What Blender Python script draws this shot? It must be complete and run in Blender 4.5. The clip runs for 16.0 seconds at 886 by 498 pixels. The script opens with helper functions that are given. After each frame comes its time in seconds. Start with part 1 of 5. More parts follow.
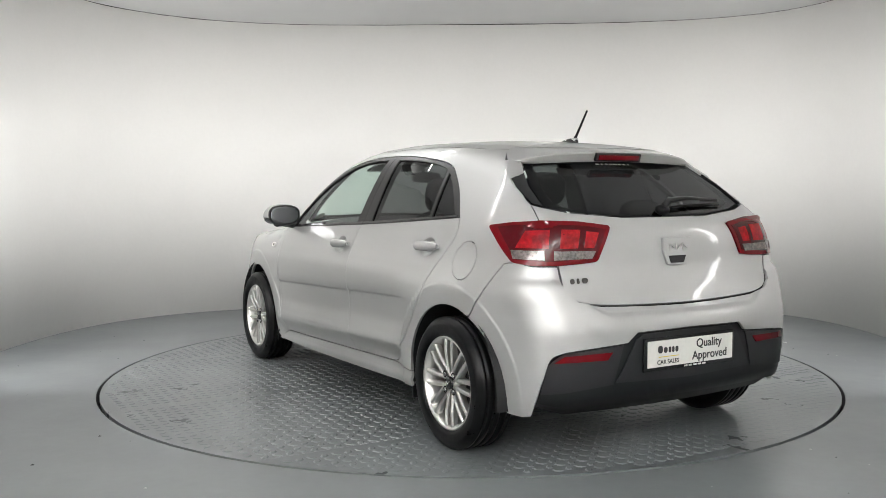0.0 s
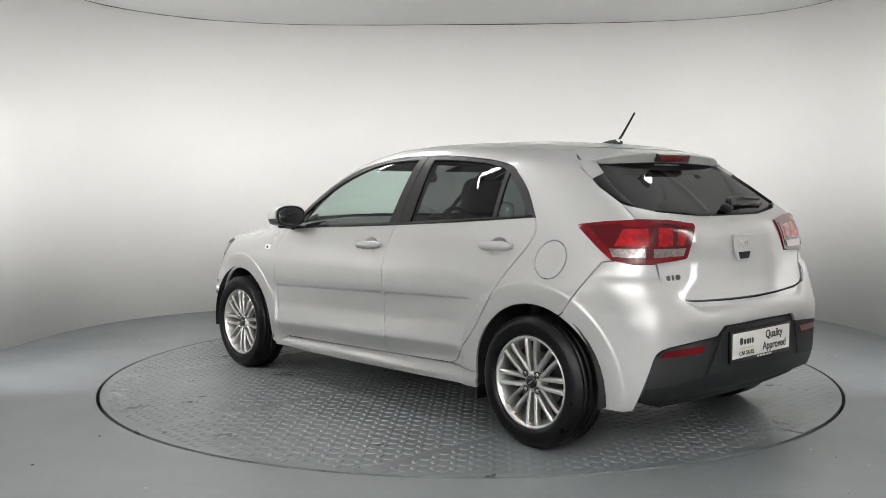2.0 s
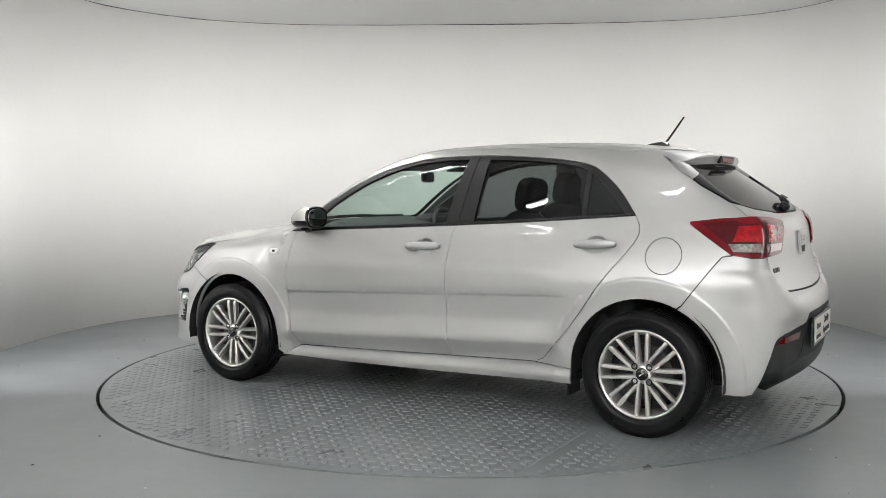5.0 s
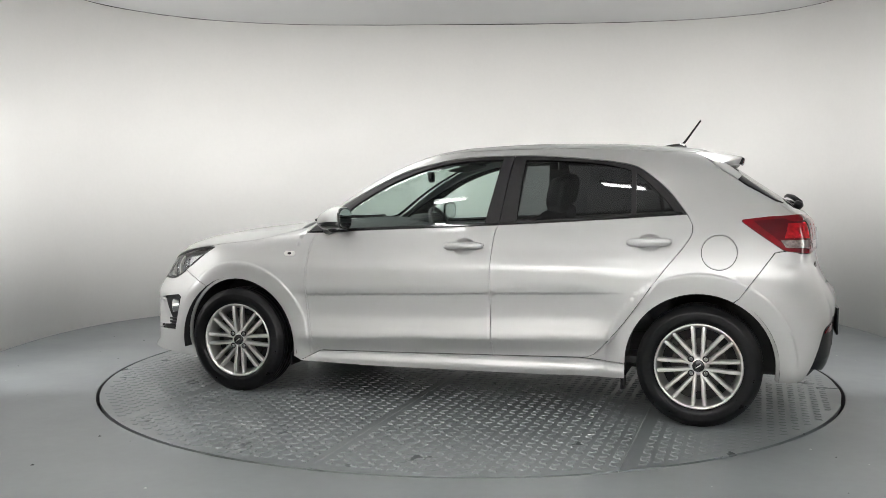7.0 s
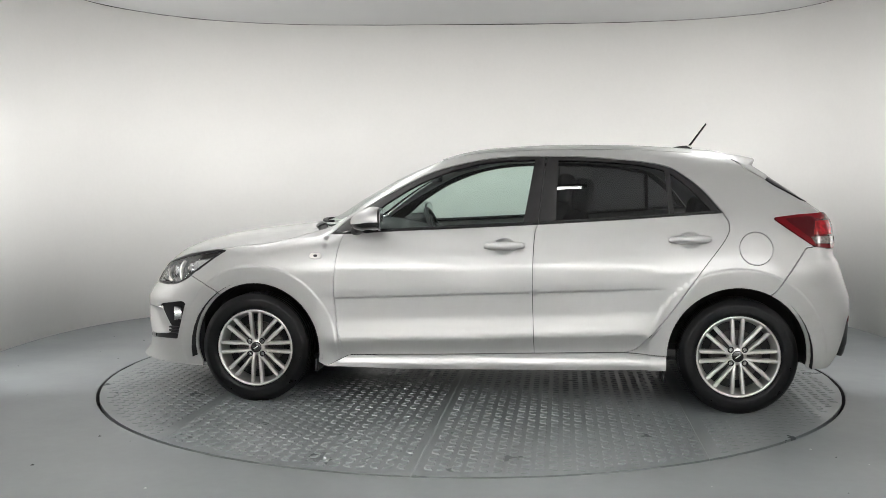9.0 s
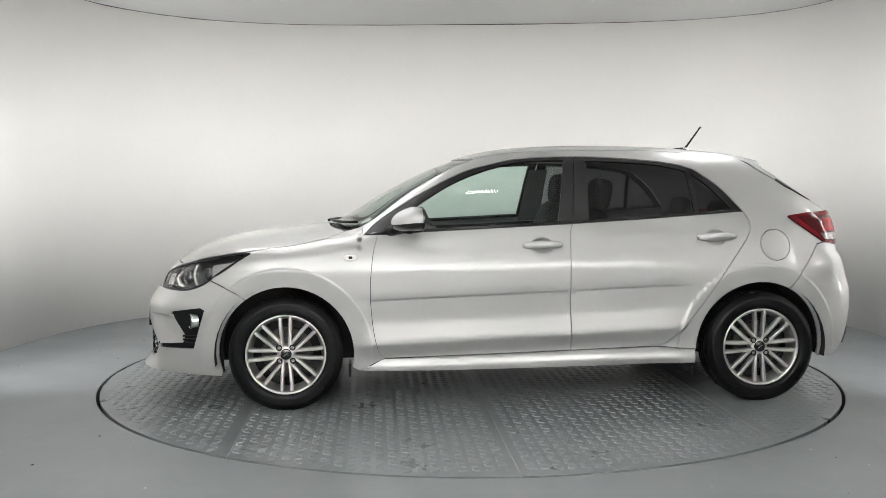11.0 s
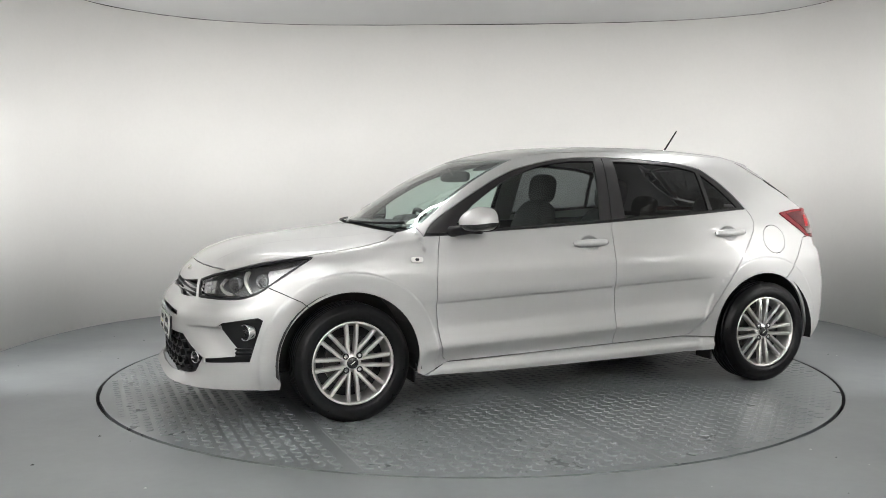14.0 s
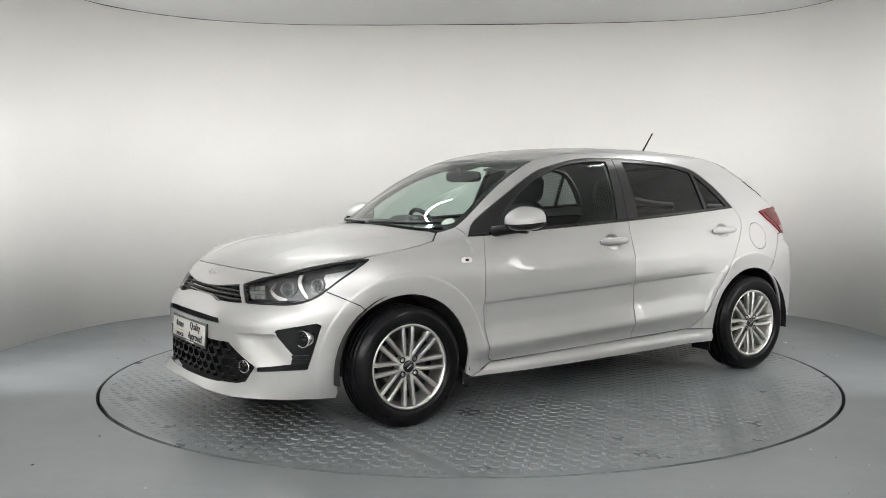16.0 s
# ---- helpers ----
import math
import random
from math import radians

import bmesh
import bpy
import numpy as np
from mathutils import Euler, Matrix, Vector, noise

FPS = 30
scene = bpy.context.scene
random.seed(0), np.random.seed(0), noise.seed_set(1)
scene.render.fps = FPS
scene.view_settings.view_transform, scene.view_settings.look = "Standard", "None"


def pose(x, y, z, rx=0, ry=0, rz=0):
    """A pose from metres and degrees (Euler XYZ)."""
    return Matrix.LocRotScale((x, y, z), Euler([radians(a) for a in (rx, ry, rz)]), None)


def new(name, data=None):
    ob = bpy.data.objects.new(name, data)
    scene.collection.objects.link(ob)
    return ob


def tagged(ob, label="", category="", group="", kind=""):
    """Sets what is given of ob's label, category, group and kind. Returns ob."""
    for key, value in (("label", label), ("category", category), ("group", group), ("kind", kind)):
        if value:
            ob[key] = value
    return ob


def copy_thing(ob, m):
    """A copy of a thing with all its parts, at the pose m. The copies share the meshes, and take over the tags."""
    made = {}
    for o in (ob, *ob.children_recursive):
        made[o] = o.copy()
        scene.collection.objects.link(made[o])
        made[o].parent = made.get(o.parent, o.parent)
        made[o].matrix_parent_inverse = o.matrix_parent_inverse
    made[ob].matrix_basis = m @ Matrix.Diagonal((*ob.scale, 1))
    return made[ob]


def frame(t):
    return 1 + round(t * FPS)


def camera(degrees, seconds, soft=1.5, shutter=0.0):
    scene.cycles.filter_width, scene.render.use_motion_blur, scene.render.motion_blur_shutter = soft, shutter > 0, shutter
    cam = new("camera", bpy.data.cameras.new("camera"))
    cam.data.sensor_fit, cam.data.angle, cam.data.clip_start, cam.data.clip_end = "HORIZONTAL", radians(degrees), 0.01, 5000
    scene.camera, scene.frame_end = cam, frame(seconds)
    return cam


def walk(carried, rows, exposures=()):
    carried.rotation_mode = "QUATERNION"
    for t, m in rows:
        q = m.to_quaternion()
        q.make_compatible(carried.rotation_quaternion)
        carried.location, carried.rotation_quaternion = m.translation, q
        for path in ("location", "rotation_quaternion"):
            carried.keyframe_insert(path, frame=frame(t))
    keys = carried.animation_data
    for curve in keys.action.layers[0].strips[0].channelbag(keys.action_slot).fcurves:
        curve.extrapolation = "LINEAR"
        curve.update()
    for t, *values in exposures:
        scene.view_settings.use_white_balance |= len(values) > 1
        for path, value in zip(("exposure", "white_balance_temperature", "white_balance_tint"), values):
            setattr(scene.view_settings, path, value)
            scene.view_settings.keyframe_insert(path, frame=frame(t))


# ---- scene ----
SECONDS = 16.0
cam = camera(51.54, SECONDS, soft=0.8)
EYE = (0.0, -5.918, 1.181)
VIEW = Matrix.Translation(EYE) @ pose(0, 0, 0, 90 - 3.868, 0, 1.472) @ pose(0, 0, 0, 0, 0, -0.207)
walk(cam, [(0, VIEW), (SECONDS, VIEW)], exposures=[(0, 0.0), (SECONDS, 0.0)])

# ---- light: tube lamps under the ceiling, added fill, and what the white walls throw back ----
world = bpy.data.worlds.new("world")
scene.world = world
world.use_nodes = True
world.node_tree.nodes["Background"].inputs[0].default_value = (0.9, 0.95, 1.0, 1)
world.node_tree.nodes["Background"].inputs[1].default_value = 0.05
CEIL = 2.76
# tube lamps hung under the ceiling: x, y, z, turn, tilt towards the turned side, length, watts
# the pair tilted by 95 is unseen fill, added to lift the upper wall
TUBE_SPOTS = [(-1.35, -0.9, 2.66, 0, 0, 1.3, 9), (-1.35, 0.5, 2.66, 0, 0, 1.3, 23), (1.9, 0.25, 2.66, 90, 0, 0.6, 22),
              (-1.35, 1.0, 2.66, 0, 95, 2.4, 3.2), (1.35, 1.0, 2.66, 0, 95, 2.4, 2.6), (-1.2, -2.1, 2.66, 0, 0, 0.3, 2), (0.4, -2.1, 2.66, 0, 0, 0.3, 2)]
# unseen fill uplighters added behind the camera, thrown back by the ceiling: x, y, watts
FILL_UPLIGHT_SPOTS = [(-2.4, -6.4, 238), (0.0, -6.6, 212), (2.3, -6.4, 184)]
FILL_UPLIGHT_Z = 1.9
# tall strip lamps on stands beside the turntable: x, y, middle height, length, turn, watts
# the first two are unseen fill, added to brighten the lower side walls
STRIP_SPOTS = [(-2.88, -0.95, 1.15, 1.4, 5, 34), (2.74, -0.95, 1.15, 1.4, -5, 25), (3.05, -1.9, 1.45, 0.9, 60, 1.5)]


def tube_pose(x, y, z, turn, tilt, length=0, watts=0):
    return pose(x, y, z, 0, 0, turn) @ pose(0, 0, 0, tilt)


for spot in TUBE_SPOTS:
    lamp = bpy.data.lights.new("tube_beam", "AREA")
    lamp.shape, lamp.size, lamp.size_y, lamp.energy, lamp.color = "RECTANGLE", spot[5], 0.055, spot[6], (0.99, 0.988, 0.98)
    new("tube_beam", lamp).matrix_world = tube_pose(*spot) @ pose(0, 0, -0.058)
for ux, uy, watts in FILL_UPLIGHT_SPOTS:
    lamp = bpy.data.lights.new("fill_uplight_beam", "AREA")
    lamp.shape, lamp.size, lamp.size_y, lamp.energy, lamp.color = "RECTANGLE", 0.8, 0.3, watts, (0.99, 0.988, 0.98)
    new("fill_uplight_beam", lamp).matrix_world = pose(ux, uy, FILL_UPLIGHT_Z + 0.06, 180)
for sx, sy, mid, length, turn, watts in STRIP_SPOTS:
    lamp = bpy.data.lights.new("strip_beam", "AREA")
    lamp.shape, lamp.size, lamp.size_y, lamp.energy, lamp.color = "RECTANGLE", 0.09, length, watts, (0.99, 0.988, 0.98)
    new("strip_beam", lamp).matrix_world = pose(sx, sy, mid, 0, 0, turn) @ pose(0, 0.07, 0, 90)

# ---- materials ----
def material(name, colour, rough=0.5, metal=0.0, coat=0.0, grain=0.0, grain_scale=60.0, stain=0.0, stain_scale=1.5, bump=0.0, bump_scale=None,
             rough_vary=0.0, spec=0.5, piece=0.0, coat_rough=0.03):
    mat = bpy.data.materials.new(name)
    mat.use_nodes = True
    nt = mat.node_tree
    b = nt.nodes["Principled BSDF"]
    b.inputs["Base Color"].default_value = (*colour, 1)
    b.inputs["Roughness"].default_value = rough
    b.inputs["Metallic"].default_value = metal
    b.inputs["Coat Weight"].default_value = coat
    b.inputs["Coat Roughness"].default_value = coat_rough
    b.inputs["Specular IOR Level"].default_value = spec
    coord = nt.nodes.new("ShaderNodeTexCoord")

    def wave(scale, detail=5.0):
        n = nt.nodes.new("ShaderNodeTexNoise")
        n.inputs["Scale"].default_value, n.inputs["Detail"].default_value = scale, detail
        nt.links.new(coord.outputs["Object"], n.inputs["Vector"])
        return n.outputs["Fac"]

    def spread(sock, low, high, a=0.22, z=0.78):
        m = nt.nodes.new("ShaderNodeMapRange")
        m.interpolation_type = "SMOOTHSTEP"
        m.inputs[1].default_value, m.inputs[2].default_value, m.inputs[3].default_value, m.inputs[4].default_value = a, z, low, high
        nt.links.new(sock, m.inputs[0])
        return m.outputs[0]

    def times(a, c):
        m = nt.nodes.new("ShaderNodeMath")
        m.operation = "MULTIPLY"
        nt.links.new(a, m.inputs[0])
        nt.links.new(c, m.inputs[1])
        return m.outputs[0]
    tone = None
    if grain:
        tone = spread(wave(grain_scale, 3.0), 1 - grain, 1 + grain)
    if stain:
        s = spread(wave(stain_scale, 6.0), 1 - stain, 1 + stain)
        tone = times(tone, s) if tone else s
    if piece:
        info = nt.nodes.new("ShaderNodeObjectInfo")
        s = spread(info.outputs["Random"], 1 - piece, 1 + piece, 0, 1)
        tone = times(tone, s) if tone else s
    if tone:
        m = nt.nodes.new("ShaderNodeVectorMath")
        m.operation = "SCALE"
        m.inputs[0].default_value = colour
        nt.links.new(tone, m.inputs["Scale"])
        nt.links.new(m.outputs[0], b.inputs["Base Color"])
    if rough_vary:
        nt.links.new(spread(wave(stain_scale * 2.3, 6.0), max(rough - rough_vary, 0.02), min(rough + rough_vary, 1)), b.inputs["Roughness"])
    if bump:
        n = nt.nodes.new("ShaderNodeBump")
        n.inputs["Strength"].default_value, n.inputs["Distance"].default_value = 1.0, bump
        nt.links.new(wave(bump_scale or grain_scale, 3.0), n.inputs["Height"])
        nt.links.new(n.outputs[0], b.inputs["Normal"])
    return mat


def glow(name, colour, strength):
    mat = material(name, colour, 0.4)
    b = mat.node_tree.nodes["Principled BSDF"]
    b.inputs["Emission Color"].default_value, b.inputs["Emission Strength"].default_value = (*colour, 1), strength
    return mat


def glass(name, colour, rough=0.0, base=0.05):
    """A thin pane: part clear tint, part mirror."""
    mat = bpy.data.materials.new(name)
    mat.use_nodes = True
    nt = mat.node_tree
    nt.nodes.remove(nt.nodes["Principled BSDF"])
    out = nt.nodes["Material Output"]
    clear, shine, mix, facing, power, scale = (nt.nodes.new("ShaderNode" + k) for k in ("BsdfTransparent", "BsdfGlossy", "MixShader", "LayerWeight", "Math", "MapRange"))
    clear.inputs[0].default_value = (*colour, 1)
    shine.inputs["Roughness"].default_value = rough
    facing.inputs["Blend"].default_value = 0.5
    power.operation = "POWER"
    power.inputs[1].default_value = 5.0
    scale.inputs[3].default_value, scale.inputs[4].default_value = base, 1.0
    nt.links.new(facing.outputs["Facing"], power.inputs[0])
    nt.links.new(power.outputs[0], scale.inputs[0])
    nt.links.new(scale.outputs[0], mix.inputs[0])
    nt.links.new(clear.outputs[0], mix.inputs[1])
    nt.links.new(shine.outputs[0], mix.inputs[2])
    nt.links.new(mix.outputs[0], out.inputs[0])
    return mat


WALL = material("white_wall_paint", (0.80, 0.79, 0.77), 0.55, stain=0.02, stain_scale=0.8, grain=0.008, grain_scale=30, bump=0.0006, bump_scale=25)
CEILING = material("grey_ceiling_paint", (0.70, 0.70, 0.70), 0.7, stain=0.02, stain_scale=1.2)
FLOOR = material("grey_floor_paint", (0.158, 0.170, 0.175), 0.36, stain=0.10, stain_scale=0.9, grain=0.03, grain_scale=18, rough_vary=0.035, bump=0.0008, bump_scale=5)
PLATE = material("grey_painted_steel", (0.132, 0.143, 0.147), 0.30, stain=0.10, stain_scale=1.6, grain=0.03, grain_scale=25, rough_vary=0.035)
# studs: the plate colour, about a tenth lighter
STUD = material("lighter_painted_steel", (0.147, 0.159, 0.163), 0.34, stain=0.10, stain_scale=1.6, grain=0.05, grain_scale=25)
DARK = material("dark_recess", (0.012, 0.012, 0.013), 0.8)
PAINT = material("silver_metallic_paint", (0.42, 0.42, 0.414), 0.40, metal=0.42, coat=0.7, grain=0.03, grain_scale=900)
TRIM = material("satin_black_trim", (0.008, 0.008, 0.009), 0.42, spec=0.22, grain=0.05, grain_scale=300)
PILLAR = material("grained_black_film", (0.015, 0.014, 0.0145), 0.42, spec=0.3, grain=0.06, grain_scale=200)
PLASTIC = material("grained_grey_plastic", (0.017, 0.0175, 0.019), 0.55, spec=0.25, grain=0.06, grain_scale=300, bump=0.0002, bump_scale=400)
GLOSS = material("gloss_black", (0.012, 0.012, 0.013), 0.12, coat=0.6)
RUBBER = material("black_tyre_rubber", (0.0035, 0.0035, 0.004), 0.36, spec=0.18, grain=0.12, grain_scale=60, rough_vary=0.1, stain_scale=6)
ALLOY = material("silver_alloy", (0.62, 0.61, 0.59), 0.3, metal=0.9, grain=0.03, grain_scale=80)
ALLOY_DARK = material("dull_steel", (0.08, 0.075, 0.07), 0.45, metal=0.7, grain=0.1, grain_scale=40)
CHROME = material("bright_chrome", (0.8, 0.8, 0.8), 0.08, metal=1.0)
CLEAR = glass("clear_green_glass", (0.78, 0.88, 0.84))
TINTED = glass("dark_privacy_glass", (0.17, 0.173, 0.18))
REAR_TINT = glass("dark_rear_glass", (0.12, 0.125, 0.13))
LENS = glass("clear_lamp_lens", (0.93, 0.94, 0.94), 0.02, 0.05)
RED = material("red_reflector", (0.115, 0.002, 0.005), 0.10, coat=0.15, spec=0.3)
RED_DEEP = material("deep_red_reflector", (0.06, 0.002, 0.004), 0.1, coat=0.15, spec=0.3)
CLOTH = material("dark_grey_seat_cloth", (0.028, 0.028, 0.031), 0.9, grain=0.15, grain_scale=250, bump=0.0005, bump_scale=350)
CABIN = material("dark_cabin_plastic", (0.022, 0.022, 0.024), 0.6, grain=0.06, grain_scale=200)
LINER = material("grey_headliner", (0.13, 0.13, 0.128), 0.9, grain=0.05, grain_scale=200)
WHITE = material("white_plate", (0.64, 0.63, 0.60), 0.4, grain=0.02, grain_scale=50)
INK = material("black_ink", (0.02, 0.02, 0.022), 0.5)
YELLOW = material("yellow_print", (0.6, 0.45, 0.03), 0.5)
RED_MID = material("faceted_red_reflector", (0.24, 0.003, 0.006), 0.1, coat=0.15, spec=0.3, grain=0.35, grain_scale=45)
LAMP_GLOW = glow("lit_diffuser", (1.0, 0.985, 0.95), 9.0)
CHIP = material("pale_paint_scrap", (0.55, 0.56, 0.55), 0.6, grain=0.1, grain_scale=90)
BOWL = material("smoked_lamp_housing", (0.075, 0.075, 0.08), 0.30, metal=0.5, grain=0.05, grain_scale=60)
REVERSE = material("clear_ribbed_lens", (0.19, 0.155, 0.15), 0.15, metal=0.4, coat=1.0, grain=0.45, grain_scale=70)
REFLECT = material("fluted_reflector", (0.42, 0.42, 0.42), 0.3, metal=0.9, grain=0.3, grain_scale=120)
MIRROR = material("mirror_silvering", (0.62, 0.64, 0.65), 0.03, metal=1.0)
LAMP_RING = material("dull_lamp_ring", (0.28, 0.28, 0.29), 0.22, metal=0.9)

# ---- mesh helpers ----
def mesh_of(name, verts, faces, mat, smooth=False, norms=None):
    me = bpy.data.meshes.new(name)
    me.from_pydata([tuple(map(float, v)) for v in verts], [], [tuple(map(int, q)) for q in faces])
    me.materials.append(mat)
    if smooth:
        me.shade_smooth()
    if norms is not None:
        me.normals_split_custom_set_from_vertices([tuple(map(float, n)) for n in norms])
    return me


def bm_mesh(name, bm, mat, smooth=False):
    bmesh.ops.recalc_face_normals(bm, faces=bm.faces)
    me = bpy.data.meshes.new(name)
    bm.to_mesh(me)
    bm.free()
    me.materials.append(mat)
    if smooth:
        me.shade_smooth()
    return me


def part(name, data, parent, label="", m=None):
    ob = new(name, data)
    ob.parent = parent
    if m is not None:
        ob.matrix_basis = m
    return tagged(ob, label)


def box_bm(sx, sy, sz, bevel=0.0, m=None, segs=2, bm=None):
    own = bm or bmesh.new()
    made = bmesh.ops.create_cube(own, size=1.0, matrix=(m or Matrix()) @ Matrix.Diagonal((sx, sy, sz, 1)))
    if bevel:
        edges = list({e for v in made["verts"] for e in v.link_edges})
        bmesh.ops.bevel(own, geom=edges, offset=bevel, segments=segs, profile=0.6, affect="EDGES")
    return own


def lathe(profile, n=48, axis="y", start=0.0):
    """Turn (radius, along) pairs round an axis."""
    verts, faces = [], []
    for i in range(n):
        a = start + 2 * math.pi * i / n
        for r, s in profile:
            p = (r * math.cos(a), s, r * math.sin(a)) if axis == "y" else (r * math.cos(a), r * math.sin(a), s)
            verts.append(p)
    k = len(profile)
    for i in range(n):
        j = (i + 1) % n
        for q in range(k - 1):
            faces.append((i * k + q, i * k + q + 1, j * k + q + 1, j * k + q))
    return verts, faces


# ---- the room: white wall bent round the far end, grey floor, low ceiling ----
def wall_line(n=96):
    """The wall's line seen from above, from one end behind the camera round the far end to the other."""
    pts = [(-3.39, -7.6), (-3.39, -4.0), (-3.39, -2.0), (-3.39, -0.6)]
    for i in range(n + 1):
        a = math.pi - math.pi * i / n
        c, s = math.cos(a), math.sin(a)
        e = 3.0 + 1.0 * step01((c + 1) / 2)
        pts.append((-0.06 + math.copysign(abs(c) ** (2 / e), c) * 3.33, 0.3 + abs(s) ** (2 / e) * 2.84))
    return pts + [(3.27, -0.6), (3.27, -2.0), (3.27, -4.0), (3.27, -7.6)]


def step01(u):
    u = min(max(u, 0), 1)
    return u * u * (3 - 2 * u)


def build_room():
    line = wall_line()
    n = len(line)
    thick = 0.12
    outer = []
    for i, (x, y) in enumerate(line):
        a, b = line[max(i - 1, 0)], line[min(i + 1, n - 1)]
        d = Vector((b[0] - a[0], b[1] - a[1])).normalized()
        outer.append((x - d.y * thick, y + d.x * thick))
    verts, faces = [], []
    for (x, y), (ox, oy) in zip(line, outer):
        verts += [(x, y, 0.0), (x, y, CEIL), (ox, oy, CEIL), (ox, oy, 0.0)]
    for i in range(n - 1):
        for q in range(4):
            faces.append((i * 4 + q, i * 4 + (q + 1) % 4, i * 4 + 4 + (q + 1) % 4, i * 4 + 4 + q))
    tagged(new("wall_north", mesh_of("wall_north", verts, faces, WALL, True)), "smooth white painted wall bent round the turntable", "wall", kind="structure")
    bm = box_bm(6.9, 0.12, CEIL)
    tagged(new("wall_south", bm_mesh("wall_south", bm, WALL)), "plain white painted wall closing the studio", "wall", kind="structure").location = (-0.06, -7.66, CEIL / 2)
    # open joint between wall and ceiling, wider where the filler has cracked away
    verts, faces = [], []
    for i in range(4, n - 4):
        x, y = line[i]
        inward = Vector((x - outer[i][0], y - outer[i][1])).normalized() * 0.0015
        crack = 0.003 + 0.009 * max(0.0, noise.noise(Vector((x * 2.1, y * 2.1, 3.0)))) + 0.004 * max(0.0, noise.noise(Vector((x * 9, y * 9, 7.0))))
        verts += [(x + inward.x, y + inward.y, CEIL - 0.001), (x + inward.x, y + inward.y, CEIL - 0.001 - crack)]
    faces = [(2 * i, 2 * i + 1, 2 * i + 3, 2 * i + 2) for i in range(len(verts) // 2 - 1)]
    tagged(new("trim", mesh_of("trim", verts, faces, PLASTIC)), "thin dark cracked joint between wall and ceiling", "joint", kind="structure")
    # floor with a round pit for the turntable
    verts, faces = [], []
    ring = 128
    for i in range(ring):
        a = 2 * math.pi * i / ring
        c, s = math.cos(a), math.sin(a)
        far = 12 / max(abs(c), abs(s))
        for r, z in ((PIT_R, -0.10), (PIT_R, -0.004), (PIT_R + 0.004, 0.0), (3.2, 0.0), (far, 0.0)):
            verts.append((r * c, r * s, z))
    for i in range(ring):
        j = (i + 1) % ring
        for q in range(4):
            faces.append((i * 5 + q, i * 5 + q + 1, j * 5 + q + 1, j * 5 + q))
    base = len(verts)
    verts += [(PIT_R * math.cos(2 * math.pi * i / ring), PIT_R * math.sin(2 * math.pi * i / ring), -0.10) for i in range(ring)]
    faces.append(tuple(range(base, base + ring)))
    me = mesh_of("floor", verts, faces, FLOOR)
    me.materials.append(DARK)
    for poly in me.polygons:
        if all(me.vertices[v].co.z < -0.003 for v in poly.vertices):
            poly.material_index = 1
    tagged(new("floor", me), "glossy blue-grey painted concrete floor with scuffs", "floor", kind="structure")
    bm = box_bm(9, 13, 0.1)
    tagged(new("ceiling", bm_mesh("ceiling", bm, CEILING)), "plain matt grey ceiling above the white wall", "ceiling", kind="structure").location = (0, -2.0, CEIL + 0.05)
    # scraps and chips on the floor
    spots = [(-2.62, -2.0, 0.05), (1.33, -3.06, 0.028), (-0.32, -3.17, 0.02), (1.0, -2.87, 0.02), (2.4, 1.0, 0.02), (-2.3, -2.9, 0.012), (0.72, -3.3, 0.014), (2.6, -1.3, 0.016)]
    for k, (x, y, r) in enumerate(spots):
        bm = bmesh.new()
        pts = [bm.verts.new((r * (0.6 + 0.8 * random.random()) * math.cos(a), 0.6 * r * (0.5 + 0.8 * random.random()) * math.sin(a), 0.0025 * (1 + random.random())))
               for a in [2 * math.pi * i / 9 for i in range(9)]]
        low = [bm.verts.new((v.co.x * 1.1, v.co.y * 1.1, 0.0)) for v in pts]
        bm.faces.new(pts)
        for i in range(9):
            bm.faces.new((low[i], low[(i + 1) % 9], pts[(i + 1) % 9], pts[i]))
        tagged(new("paint_scrap", bm_mesh("paint_scrap", bm, CHIP)), "small pale flake of loose paint on the floor", "scrap", "scraps on the floor").matrix_basis = pose(x, y, 0.0, 0, 0, 70 * k)


def build_grit():
    """Crumbs and specks strewn over the floor."""
    rnd = random.Random(5)
    for name, mat, count, size in (("floor_grit", DARK, 70, 0.007), ("pale_grit", CHIP, 40, 0.006)):
        verts, faces = [], []
        while len(faces) < count * 6:
            x, y = rnd.uniform(-3.2, 3.2), rnd.uniform(-3.4, 2.6)
            if math.hypot(x, y) < PIT_R + 0.05 or (y > 0.5 and math.hypot(x, y - 0.3) > 3.0):
                continue
            k, r = len(verts), size * rnd.uniform(0.4, 1.3)
            ring = [2 * math.pi * (i + rnd.random() * 0.6) / 5 for i in range(5)]
            verts += [(x + r * math.cos(a), y + r * math.sin(a), 0.0) for a in ring] + [(x, y, r * 0.5)]
            faces += [(k + i, k + (i + 1) % 5, k + 5) for i in range(5)] + [tuple(k + i for i in reversed(range(5)))]
        tagged(new(name, mesh_of(name, verts, faces, mat)), "dark crumbs strewn over the painted floor" if mat is DARK else "pale specks strewn over the painted floor", "grit", kind="stuff")


